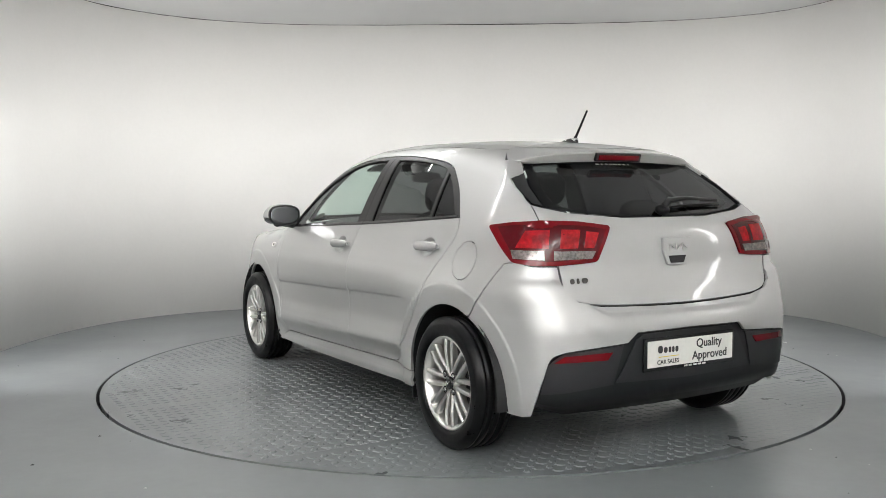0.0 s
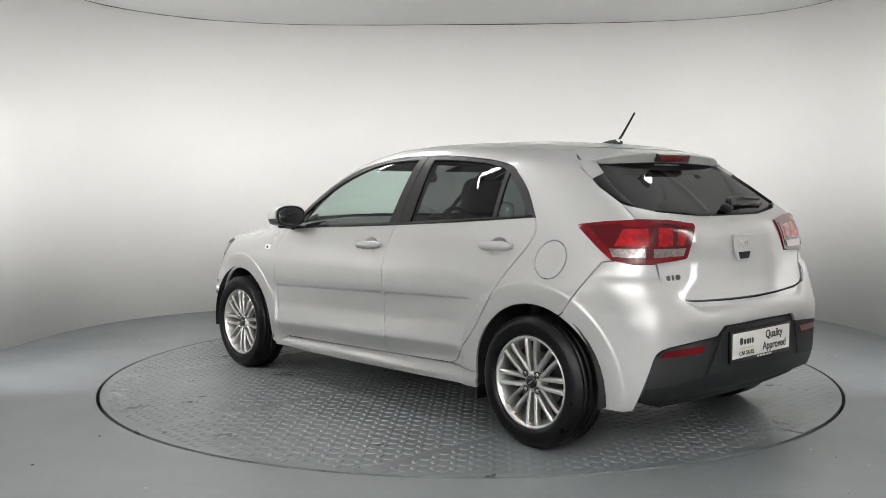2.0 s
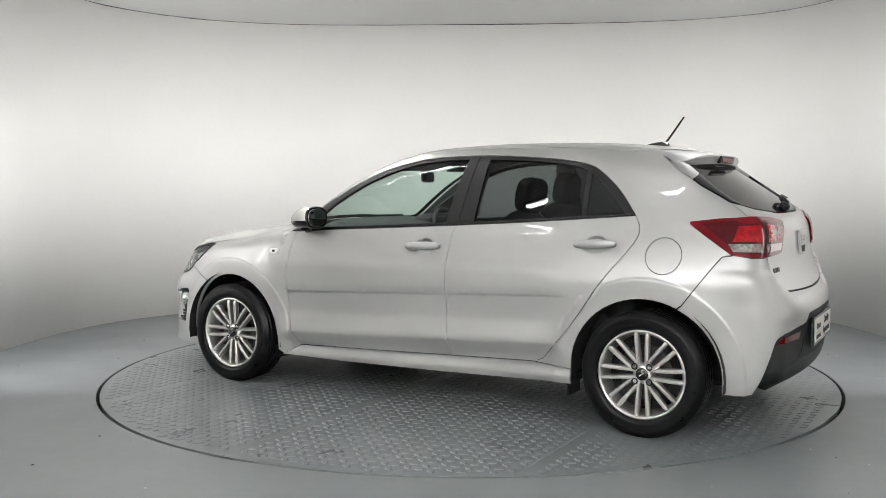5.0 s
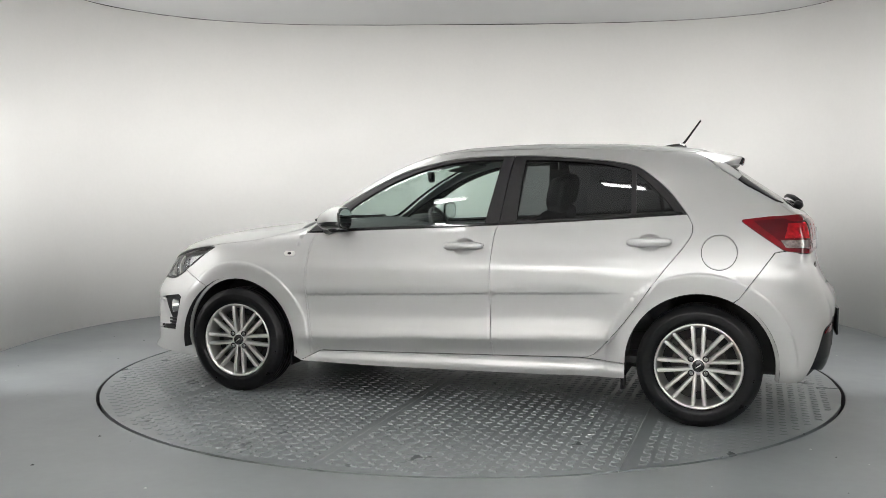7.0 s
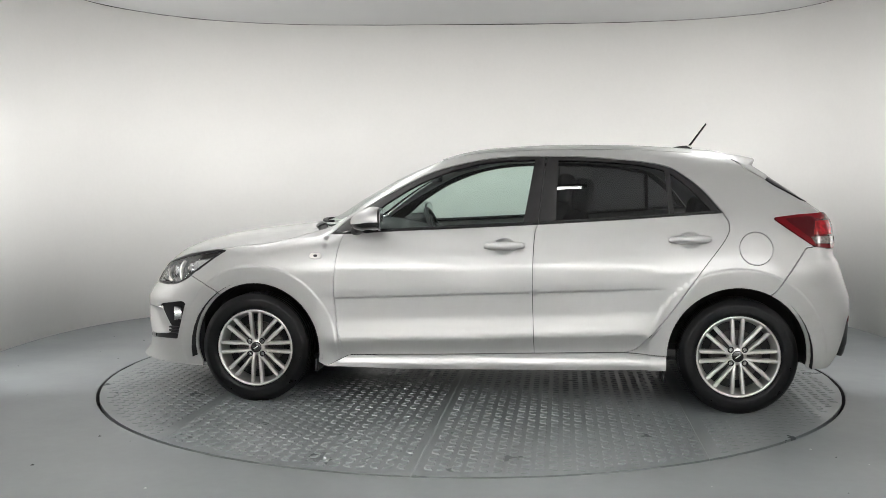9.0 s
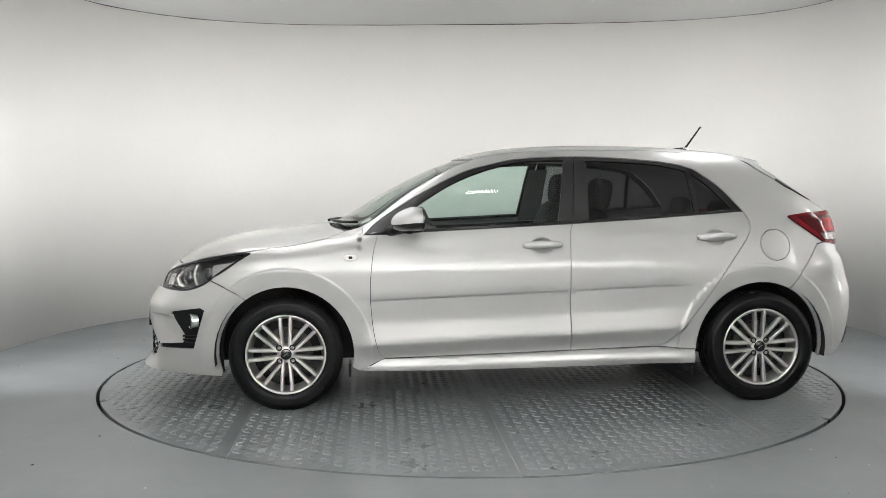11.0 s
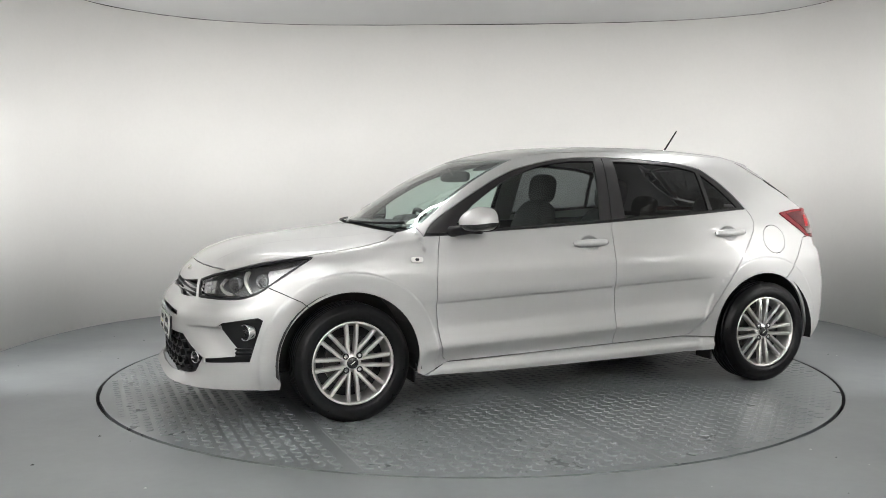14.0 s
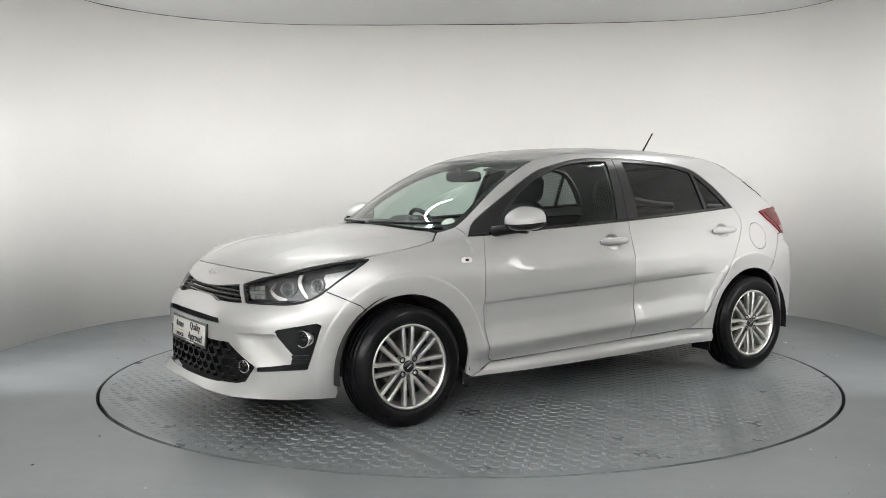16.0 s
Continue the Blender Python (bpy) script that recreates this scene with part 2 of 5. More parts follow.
def build_tube_lamps():
    for x, y, z, turn, tilt, length, watts in TUBE_SPOTS:
        lamp = tagged(new("tube_lamp"), "long white tube lamp glowing under the ceiling", "tube lamp", "tube lamps under the ceiling")
        lamp.matrix_basis = tube_pose(x, y, z, turn, tilt)
        part("housing", bm_mesh("housing", box_bm(length + 0.08, 0.075, 0.05, 0.008), LINER), lamp, "pale grey metal housing")
        verts, faces = [], []
        for u in (-length / 2, length / 2):
            verts += [(u, 0.027 * math.cos(math.pi * k / 8), -0.024 - 0.027 * math.sin(math.pi * k / 8)) for k in range(9)]
        faces = [(k, k + 1, k + 10, k + 9) for k in range(8)] + [tuple(range(9)), tuple(range(17, 8, -1))]
        part("tube", mesh_of("tube", verts, faces, LAMP_GLOW, True), lamp, "glowing white tube")
        up = Matrix.Rotation(math.radians(-tilt), 4, "X")
        for s in (-1, 1):
            rod = box_bm(0.012, 0.012, CEIL - z, 0, up @ Matrix.Translation((0, 0, (CEIL - z) / 2)))
            part("hanger", bm_mesh("hanger", rod, TRIM), lamp).location = (s * length * 0.4, 0, 0)


def build_strip_lights():
    for sx, sy, mid, length, turn, watts in STRIP_SPOTS:
        strip = tagged(new("strip_light"), "tall glowing strip lamp on a black stand, added out of view", "strip lamp", "strip lamps on stands")
        part("housing", bm_mesh("housing", box_bm(0.14, 0.08, length + 0.1, 0.012), TRIM), strip, "", pose(0, 0, mid))
        part("diffuser", bm_mesh("diffuser", box_bm(0.09, 0.014, length, 0.004), LAMP_GLOW), strip, "glowing white diffuser", pose(0, 0.045, mid))
        verts, faces = lathe([(0.016, 0.02), (0.016, mid - length / 2)], 12, "z")
        part("pole", mesh_of("pole", verts, faces, TRIM), strip)
        part("foot", bm_mesh("foot", box_bm(0.34, 0.34, 0.02, 0.006), TRIM), strip, "", pose(0, 0, 0.01))
        strip.matrix_basis = pose(sx, sy, 0, 0, 0, turn)


def build_fill_uplights():
    for ux, uy, watts in FILL_UPLIGHT_SPOTS:
        lamp = tagged(new("uplighter"), "black standing uplighter aimed at the ceiling, added as unseen fill", "uplighter", "uplighters on stands")
        part("head", bm_mesh("head", box_bm(0.86, 0.36, 0.08, 0.012), TRIM), lamp, "", pose(0, 0, FILL_UPLIGHT_Z))
        part("diffuser", bm_mesh("diffuser", box_bm(0.8, 0.3, 0.012, 0.004), LAMP_GLOW), lamp, "glowing white diffuser", pose(0, 0, FILL_UPLIGHT_Z + 0.044))
        verts, faces = lathe([(0.018, 0.02), (0.018, FILL_UPLIGHT_Z - 0.04)], 12, "z")
        part("pole", mesh_of("pole", verts, faces, TRIM), lamp)
        part("foot", bm_mesh("foot", box_bm(0.5, 0.5, 0.02, 0.006), TRIM), lamp, "", pose(0, 0, 0.01))
        lamp.location = (ux, uy, 0)


TABLE_R, PIT_R = 2.243, 2.262


def build_turntable():
    table = tagged(new("turntable"), "round grey-painted steel tread-plate turntable set in the floor", "turntable")
    table.empty_display_size = 0.2
    # plates, cut in strips
    edges = [-TABLE_R, -1.25, 0.0, 1.25, TABLE_R]
    for a, b in zip(edges, edges[1:]):
        lo, hi = a + 0.0008, b - 0.0008
        rim = []
        for i in range(41):
            x = lo + (hi - lo) * i / 40
            rim.append((x, math.sqrt(max(TABLE_R ** 2 - x * x, 0))))
        loop = [(x, y) for x, y in rim] + [(x, -y) for x, y in reversed(rim)]
        loop = [q for i, q in enumerate(loop) if math.dist(q, loop[i - 1]) > 1e-4]
        bm = bmesh.new()
        top = [bm.verts.new((x, y, 0.0)) for x, y in loop]
        low = [bm.verts.new((x, y, -0.02)) for x, y in loop]
        bm.faces.new(top)
        for i in range(len(loop)):
            j = (i + 1) % len(loop)
            bm.faces.new((low[i], low[j], top[j], top[i]))
        part("tread_plate", bm_mesh("tread_plate", bm, PLATE), table)
    # raised studs, alternately turned, one field a plate
    verts, faces = [], []
    pitch = 0.058
    half = int(TABLE_R / pitch) + 1
    for i in range(-half, half + 1):
        for j in range(-half, half + 1):
            x, y = i * pitch, j * pitch
            if math.hypot(x, y) > TABLE_R - 0.04:
                continue
            a = math.radians(45 if (i + j) % 2 else -45)
            if any(abs(x - e) < 0.03 for e in edges[1:-1]):
                continue
            c, s = math.cos(a), math.sin(a)
            worn = 0.25 + 0.75 * step01(0.5 + 1.6 * (noise.noise(Vector((x * 1.3, y * 1.3, 0.4))) + 0.12))
            k = len(verts)
            for w, l, z in ((0.0155, 0.0275, 0.0), (0.0095, 0.0195, 0.0038)):
                for u, v in ((l, 0), (0.4 * l, w), (-0.4 * l, w), (-l, 0), (-0.4 * l, -w), (0.4 * l, -w)):
                    verts.append((x + u * c - v * s, y + u * s + v * c, z * worn))
            for q in range(6):
                faces.append((k + q, k + (q + 1) % 6, k + 6 + (q + 1) % 6, k + 6 + q))
            faces.append(tuple(k + 6 + q for q in range(6)))
    tagged(part("stud_pattern", mesh_of("stud_pattern", verts, faces, STUD), table, "raised lozenge studs"), kind="stuff")
    # hub drum under the plates
    verts, faces = lathe([(2.1, -0.021), (2.1, -0.08), (0.3, -0.08), (0.3, -0.1)], 64, "z")
    part("drum", mesh_of("drum", verts, faces, DARK), table)
    return table


build_room()
build_grit()
build_tube_lamps()
build_strip_lights()
build_fill_uplights()
turntable = build_turntable()

# ---- the car's skin: one smooth closed form, in the car's own space (x forward, y to its left, z up) ----
def curve_of(*pairs):
    """A smooth curve through (position, value) pairs."""
    q = np.array(sorted(pairs), float)
    px, py = q[:, 0], q[:, 1]
    d = np.diff(py) / np.diff(px)
    m = np.zeros(len(px))
    m[0], m[-1] = d[0], d[-1]
    same = d[:-1] * d[1:] > 0
    m[1:-1] = np.where(same, 2 * d[:-1] * d[1:] / np.where(same, d[:-1] + d[1:], 1), 0)

    def value(v):
        v = np.clip(v, px[0], px[-1])
        i = np.clip(np.searchsorted(px, v) - 1, 0, len(px) - 2)
        hh = px[i + 1] - px[i]
        u = (v - px[i]) / hh
        return ((1 + 2 * u) * (1 - u) ** 2 * py[i] + u * (1 - u) ** 2 * hh * m[i]
                + u * u * (3 - 2 * u) * py[i + 1] + u * u * (u - 1) * hh * m[i + 1])
    return value


AXLE, HUB_Z, WHEEL_R, ARCH_R = 1.29, 0.297, 0.3, 0.358
side_w = curve_of((0.10, 0.76), (0.20, 0.80), (0.265, 0.806), (0.335, 0.8430), (0.3435, 0.8475), (0.352, 0.8485), (0.40, 0.8415), (0.47, 0.833), (0.55, 0.8365),
                  (0.578, 0.8385), (0.586, 0.8475), (0.63, 0.853), (0.72, 0.851), (0.80, 0.835), (0.87, 0.812), (0.93, 0.789), (0.985, 0.762), (1.05, 0.735),
                  (1.15, 0.692), (1.25, 0.642), (1.33, 0.593), (1.40, 0.53), (1.5, 0.42))
plain_w = curve_of((0.10, 0.77), (0.20, 0.81), (0.30, 0.834), (0.40, 0.842), (0.55, 0.848), (0.63, 0.852), (0.72, 0.851), (0.80, 0.835), (0.87, 0.812),
                   (0.93, 0.789), (0.985, 0.762), (1.05, 0.735), (1.15, 0.692), (1.25, 0.642), (1.33, 0.593), (1.40, 0.53), (1.5, 0.42))
HANDLES = [(-0.083, 0.869), (-1.044, 0.905)]
taper = curve_of((-2.1, 0.20), (-1.8, 0.100), (-1.6, 0.045), (-1.4, 0.014), (-1.0, 0.003), (0, 0.0), (0.95, 0.002), (1.29, 0.02),
                 (1.48, 0.046), (1.7, 0.08), (1.9, 0.13), (2.2, 0.25))
top_z = curve_of((2.2, 0.56), (2.12, 0.635), (2.06, 0.70), (2.0, 0.755), (1.9, 0.815), (1.65, 0.903), (1.3, 0.948), (1.1, 0.972),
                 (1.0, 1.010), (0.8, 1.130), (0.6, 1.238), (0.4, 1.325), (0.3, 1.358), (0.15, 1.394), (0, 1.414), (-0.4, 1.430),
                 (-0.72, 1.426), (-1.04, 1.408), (-1.32, 1.38), (-1.5, 1.35))
crown = curve_of((2.2, 0.06), (1.8, 0.13), (1.3, 0.15), (1.0, 0.10), (0.5, 0.06), (-0.2, 0.10), (-1.5, 0.12))
lean_x = curve_of((2.2, 0.0), (1.6, 0.0), (1.15, 0.25), (0.9, 0.32), (0.5, 0.25), (0.1, 0.1), (-0.2, 0.0), (-2, 0))
back_x = curve_of((0.10, -1.74), (0.19, -1.82), (0.24, -1.895), (0.32, -1.942), (0.46, -1.948), (0.57, -1.944), (0.64, -1.925),
                  (0.71, -1.89), (0.76, -1.868), (0.85, -1.848), (0.95, -1.842), (1.0, -1.83), (1.047, -1.785), (1.115, -1.685),
                  (1.2, -1.56), (1.272, -1.455), (1.36, -1.33), (1.5, -1.1))
back_bow = curve_of((0.1, 0.14), (0.6, 0.13), (0.9, 0.12), (1.1, 0.13), (1.4, 0.13))
nose_x = curve_of((0.10, 2.12), (0.16, 2.165), (0.25, 2.15), (0.44, 2.15), (0.53, 2.15), (0.58, 2.13), (0.64, 2.085), (0.70, 2.05), (0.8, 1.98), (1.0, 1.8))
nose_bow = curve_of((0.1, 0.61), (0.5, 0.61), (0.64, 0.64), (0.8, 0.64))


def smax(a, b, k):
    hh = np.maximum(k - np.abs(a - b), 0) / k
    return np.maximum(a, b) + hh * hh * k / 4


def step(v, a, b):
    u = np.clip((v - a) / (b - a), 0, 1)
    return u * u * (3 - 2 * u)


def skin(x, y, z):
    """Below nought inside the car's skin, above nought outside."""
    low = z - 0.039 * np.clip(0.8 - x, -0.1, 1.7) * (1 - step(z, 0.68, 0.86))
    door = step(x, -0.95, -0.72) * (1 - step(x, 0.84, 0.95))
    w = side_w(low) * door + plain_w(z) * (1 - door) - taper(x)
    w = w - 0.07 * np.maximum(-x - 0.75, 0) * np.clip(z - 1.0, 0, 0.5) / 0.3 - 0.03 * np.clip(x - 0.2, 0, 1) * np.clip(z - 1.0, 0, 0.3) / 0.3
    for hx, hz in HANDLES:
        w = w - 0.020 * (1 - step(np.hypot((x - hx) / 0.066, (z - hz + 0.004) / 0.046), 0.5, 1.0))
    for ax in (AXLE, -AXLE):
        r = np.hypot(x - ax, z - HUB_Z)
        w = w + 0.006 * (1 - step(r, 0.450, 0.466)) - 0.010 * np.clip((0.452 - r) / 0.095, 0, 1)
    ya = np.abs(y)
    a = (ya - w) * 0.96
    fold = 0.37 + 0.18 * (1.9 - x) / 0.9
    ridge = 0.009 * step(ya, fold - 0.035, fold) * step(x, 0.95, 1.1) * (1 - step(x, 1.75, 1.93))
    t = (z - (top_z(x + lean_x(x) * y * y) - crown(x) * y * y + ridge)) * 0.85
    b = ((back_x(z) + back_bow(z) * y * y) - x) * np.where(z > 1.02, 0.55, 0.95)
    n = (x - (nose_x(z) - 0.03 - 0.06 * y * y - nose_bow(z) * (y ** 4 + y ** 6))) * 0.8
    s = smax(a, t, np.where(x > 0.9, 0.05, 0.09))
    s = smax(s, b, np.where(z > 1.02, 0.035, 0.10))
    return smax(s, n, 0.06)


def cast(o, d, far=1.6, inset=0.0):
    """Where rays from inside leave the skin."""
    lo, hi = np.zeros(len(o)), np.full(len(o), far)
    for _ in range(40):
        mid = (lo + hi) / 2
        q = o + d * mid[:, None]
        out = skin(q[:, 0], q[:, 1], q[:, 2]) > -inset
        hi, lo = np.where(out, mid, hi), np.where(out, lo, mid)
    return o + d * ((lo + hi) / 2)[:, None]


def normals_at(q):
    e, g = 0.0025, []
    for i in range(3):
        h = np.zeros(3)
        h[i] = e
        u, v = q + h, q - h
        g.append(skin(u[:, 0], u[:, 1], u[:, 2]) - skin(v[:, 0], v[:, 1], v[:, 2]))
    g = np.array(g).T
    return g / np.maximum(np.linalg.norm(g, axis=1), 1e-9)[:, None]


# ways to lay a flat outline (u, v) on the skin
def rays_round(u, v):      # u = x, v = angle round the long axis * 0.8
    a = v / 0.8
    o = np.stack([u, 0 * u, 0 * u + 0.3], 1)
    return o, np.stack([0 * u, np.cos(a), np.sin(a)], 1)


def rays_back(u, v):       # u = angle from straight back * 0.9, v = z
    a = u / 0.9
    return np.stack([0 * u - 1.0, 0 * u, v], 1), np.stack([-np.cos(a), np.sin(a), 0 * u], 1)


def rays_nose(u, v):
    a = u / 0.9
    return np.stack([0 * u + 1.1, 0 * u, v], 1), np.stack([np.cos(a), np.sin(a), 0 * u], 1)

# ---- the car: panels laid on the skin ----
from mathutils.geometry import delaunay_2d_cdt


def spl(*pts, n=6):
    """A smooth line through points."""
    p = [np.array(q, float) for q in pts]
    p = [2 * p[0] - p[1]] + p + [2 * p[-1] - p[-2]]
    out = []
    for i in range(1, len(p) - 2):
        for k in range(n):
            t = k / n
            out.append(tuple(0.5 * (2 * p[i] + (p[i + 1] - p[i - 1]) * t + (2 * p[i - 1] - 5 * p[i] + 4 * p[i + 1] - p[i + 2]) * t * t
                                    + (3 * p[i] - p[i - 1] - 3 * p[i + 1] + p[i + 2]) * t ** 3)))
    return out + [tuple(p[-2])]


def fine(pts, gap=0.05):
    """The same line with more points on it."""
    out = [pts[0]]
    for a, b in zip(pts, pts[1:]):
        k = max(1, int(math.ceil(math.dist(a, b) / gap)))
        out += [tuple(p + (q - p) * j / k for p, q in zip(a, b)) for j in range(1, k + 1)]
    return out


def cast_line(pts, start, way):
    p = np.array(fine(pts), float)
    return cast(start(p[:, 0], p[:, 1]), np.tile(np.array(way, float), (len(p), 1)))


def round_uv(q):
    return list(zip(q[:, 0].tolist(), (0.8 * np.arctan2(q[:, 2] - 0.3, q[:, 1])).tolist()))


def nose_of(q):
    return list(zip((0.9 * np.arctan2(q[:, 1], q[:, 0] - 1.1)).tolist(), q[:, 2].tolist()))


def back_of(q):
    return list(zip((0.9 * np.arctan2(q[:, 1], -1.0 - q[:, 0])).tolist(), q[:, 2].tolist()))


def from_side(a, b):
    return np.stack([a, 0 * a, b], 1)


def S(*pts):
    return round_uv(cast_line(pts, from_side, (0, 1, 0)))


def T(*pts):
    return round_uv(cast_line(pts, lambda a, b: np.stack([a, b, 0 * a + 0.6], 1), (0, 0, 1)))


def N(*pts):
    return nose_of(cast_line(pts, lambda a, b: np.stack([0 * a + 1.1, a, b], 1), (1, 0, 0)))


def NS(*pts):
    return nose_of(cast_line(pts, from_side, (0, 1, 0)))


def B(*pts):
    return back_of(cast_line(pts, lambda a, b: np.stack([0 * a - 1.0, a, b], 1), (-1, 0, 0)))


def BS(*pts):
    return back_of(cast_line(pts, from_side, (0, 1, 0)))


def R3(*pts):
    return [(x, 0.8 * math.atan2(z - 0.3, y)) for x, y, z in fine(pts)]


def N3(*pts):
    return [(0.9 * math.atan2(y, x - 1.1), z) for x, y, z in fine(pts)]


def B3(*pts):
    return [(0.9 * math.atan2(y, -1.0 - x), z) for x, y, z in fine(pts)]


def arch(ax, a0, a1, r=ARCH_R, n=20):
    return [(ax + r * math.cos(math.radians(a0 + (a1 - a0) * i / n)), HUB_Z + r * math.sin(math.radians(a0 + (a1 - a0) * i / n))) for i in range(n + 1)]


def both(half, flip):
    """A whole outline from its left half, listed from the middle round to the middle."""
    return half + [flip(q) for q in reversed(half)]


def flip_u(q):
    return (-q[0], q[1])


def flip_round(q):
    return (q[0], 0.8 * math.pi - q[1])


def soften(loop, cut):
    """The same outline with its corners cut round."""
    out, n = [], len(loop)
    for i, q in enumerate(loop):
        p, r = np.array(loop[i - 1]), np.array(loop[(i + 1) % n])
        q = np.array(q)
        a, b = p - q, r - q
        la, lb = np.linalg.norm(a), np.linalg.norm(b)
        if la < 1e-6 or lb < 1e-6 or np.dot(a, b) / la / lb < -0.9:
            out.append(tuple(q))
            continue
        u, v = q + a * min(cut / la, 0.45), q + b * min(cut / lb, 0.45)
        out += [tuple((1 - t) ** 2 * u + 2 * t * (1 - t) * q + t * t * v) for t in (0, 0.33, 0.67, 1)]
    return out


def clean_loop(loop, spacing):
    out = []
    for i, q in enumerate(loop):
        p = loop[i - 1]
        d = math.dist(p, q)
        if d < 0.0015:
            continue
        k = max(1, int(math.ceil(d / spacing)))
        out += [(p[0] + (q[0] - p[0]) * j / k, p[1] + (q[1] - p[1]) * j / k) for j in range(1, k + 1)]
    return out


def inside(px, py, loop):
    hit = np.zeros(len(px), bool)
    for i in range(len(loop)):
        (x0, y0), (x1, y1) = loop[i - 1], loop[i]
        if y0 != y1:
            hit ^= ((y0 > py) != (y1 > py)) & (px < (x1 - x0) * (py - y0) / (y1 - y0) + x0)
    return hit


def shrink(loop, by):
    area = sum(loop[i - 1][0] * loop[i][1] - loop[i][0] * loop[i - 1][1] for i in range(len(loop)))
    s = 1 if area > 0 else -1
    out, n = [], len(loop)
    for i in range(n):
        a, b = loop[i - 1], loop[(i + 1) % n]
        d = np.array([b[0] - a[0], b[1] - a[1]])
        d = d / max(np.linalg.norm(d), 1e-9)
        out.append((loop[i][0] - s * d[1] * by, loop[i][1] + s * d[0] * by))
    return out


def lay_mesh(name, loop, rays, mat, holes=(), spacing=0.03, lift=0.0, gap=0.0017, rim=0.014, mirror=False, warp=None, lines=()):
    """A panel: the outline filled with small triangles on the skin, its edges turned inwards."""
    loops = [shrink(clean_loop(loop, spacing), gap)] + [shrink(clean_loop(h, spacing), -gap) for h in holes]
    pts, edges = [], []
    for lp in loops:
        k = len(pts)
        pts += lp
        edges += [(k + i, k + (i + 1) % len(lp)) for i in range(len(lp))]
    for ln in lines:
        ln = [q for q, k in zip(ln, inside(np.array([q[0] for q in ln]), np.array([q[1] for q in ln]), shrink(loops[0], 0.006))) if k]
        k = len(pts)
        pts += ln
        edges += [(k + i, k + i + 1) for i in range(len(ln) - 1)]
    us, vs = [p[0] for p in pts], [p[1] for p in pts]
    gu, gv = np.meshgrid(np.arange(min(us) + spacing / 2, max(us), spacing), np.arange(min(vs) + spacing / 2, max(vs), spacing))
    gu, gv = (gu + (np.arange(gu.shape[0]) % 2)[:, None] * spacing / 2).ravel(), gv.ravel()
    ok = inside(gu, gv, loops[0])
    for h in loops[1:]:
        ok &= ~inside(gu, gv, h)
    edge = np.array(pts)
    near = np.array([np.min((edge[:, 0] - a) ** 2 + (edge[:, 1] - b) ** 2) for a, b in zip(gu, gv)]) if len(gu) else np.zeros(0)
    ok &= near > (0.45 * spacing) ** 2
    pts += list(zip(gu[ok], gv[ok]))
    co, _, tri, *_ = delaunay_2d_cdt([Vector((float(a), float(b))) for a, b in pts], edges, [], 0, 1e-7)
    uv = np.array([(c.x, c.y) for c in co])
    tri = [t for t in tri if len(t) == 3]
    mid = np.array([uv[list(t)].mean(0) for t in tri])
    keep = inside(mid[:, 0], mid[:, 1], loops[0])
    for h in loops[1:]:
        keep &= ~inside(mid[:, 0], mid[:, 1], h)
    tri = [t for t, k in zip(tri, keep) if k]
    o, d = rays(uv[:, 0], uv[:, 1])
    q = cast(o, d, inset=max(-lift, 0.0)) if lift < 0 else cast(o, d)
    nrm = normals_at(q)
    if lift > 0:
        q = q + nrm * lift
    flat = q
    if warp is not None:
        q = warp(q, nrm, uv)
    faces = []
    for t in tri:
        a, b, c = q[list(t)]
        faces.append(tuple(t) if np.dot(np.cross(b - a, c - a), nrm[t[0]]) > 0 else (t[0], t[2], t[1]))
    if warp is not None:
        fa = np.array(faces)
        fn = np.cross(q[fa[:, 1]] - q[fa[:, 0]], q[fa[:, 2]] - q[fa[:, 0]])
        fresh = np.zeros_like(q)
        for i in range(3):
            np.add.at(fresh, fa[:, i], fn)
        fresh /= np.maximum(np.linalg.norm(fresh, axis=1), 1e-12)[:, None]
        low = (np.linalg.norm(q - flat, axis=1) > 3e-4)[:, None] | (q[:, 2] < 0.32)[:, None]
        nrm = np.where(low, fresh, nrm)
    verts, norms = list(q), list(nrm)
    if rim:
        count = {}
        for t in faces:
            for i in range(3):
                e = (t[i], t[(i + 1) % 3])
                count[e] = count.get(e, 0) + 1
        for (a, b) in [e for e in count if (e[1], e[0]) not in count]:
            k = len(verts)
            along = q[b] - q[a]
            out = np.cross(along, nrm[a])
            out = out / max(np.linalg.norm(out), 1e-9)
            verts += [q[a], q[b], q[b] - nrm[b] * rim, q[a] - nrm[a] * rim]
            norms += [out] * 4
            faces.append((k + 1, k, k + 3, k + 2))
    verts, norms = np.array(verts), np.array(norms)
    if mirror:
        verts[:, 1] *= -1
        norms[:, 1] *= -1
        faces = [tuple(reversed(t)) for t in faces]
    return mesh_of(name, verts, faces, mat, True, norms)


def lay(name, loop, rays, mat, parent, label="", sides=1, **more):
    """The panel as a part; sides=2: also its twin on the other side."""
    made = []
    for mirror in ((False, True) if sides == 2 else (False,)):
        made.append(part(name, lay_mesh(name, loop, rays, mat, mirror=mirror, **more), parent, label))
    return made


car = tagged(new("car"), "silver metallic five-door hatchback standing on the turntable", "car")

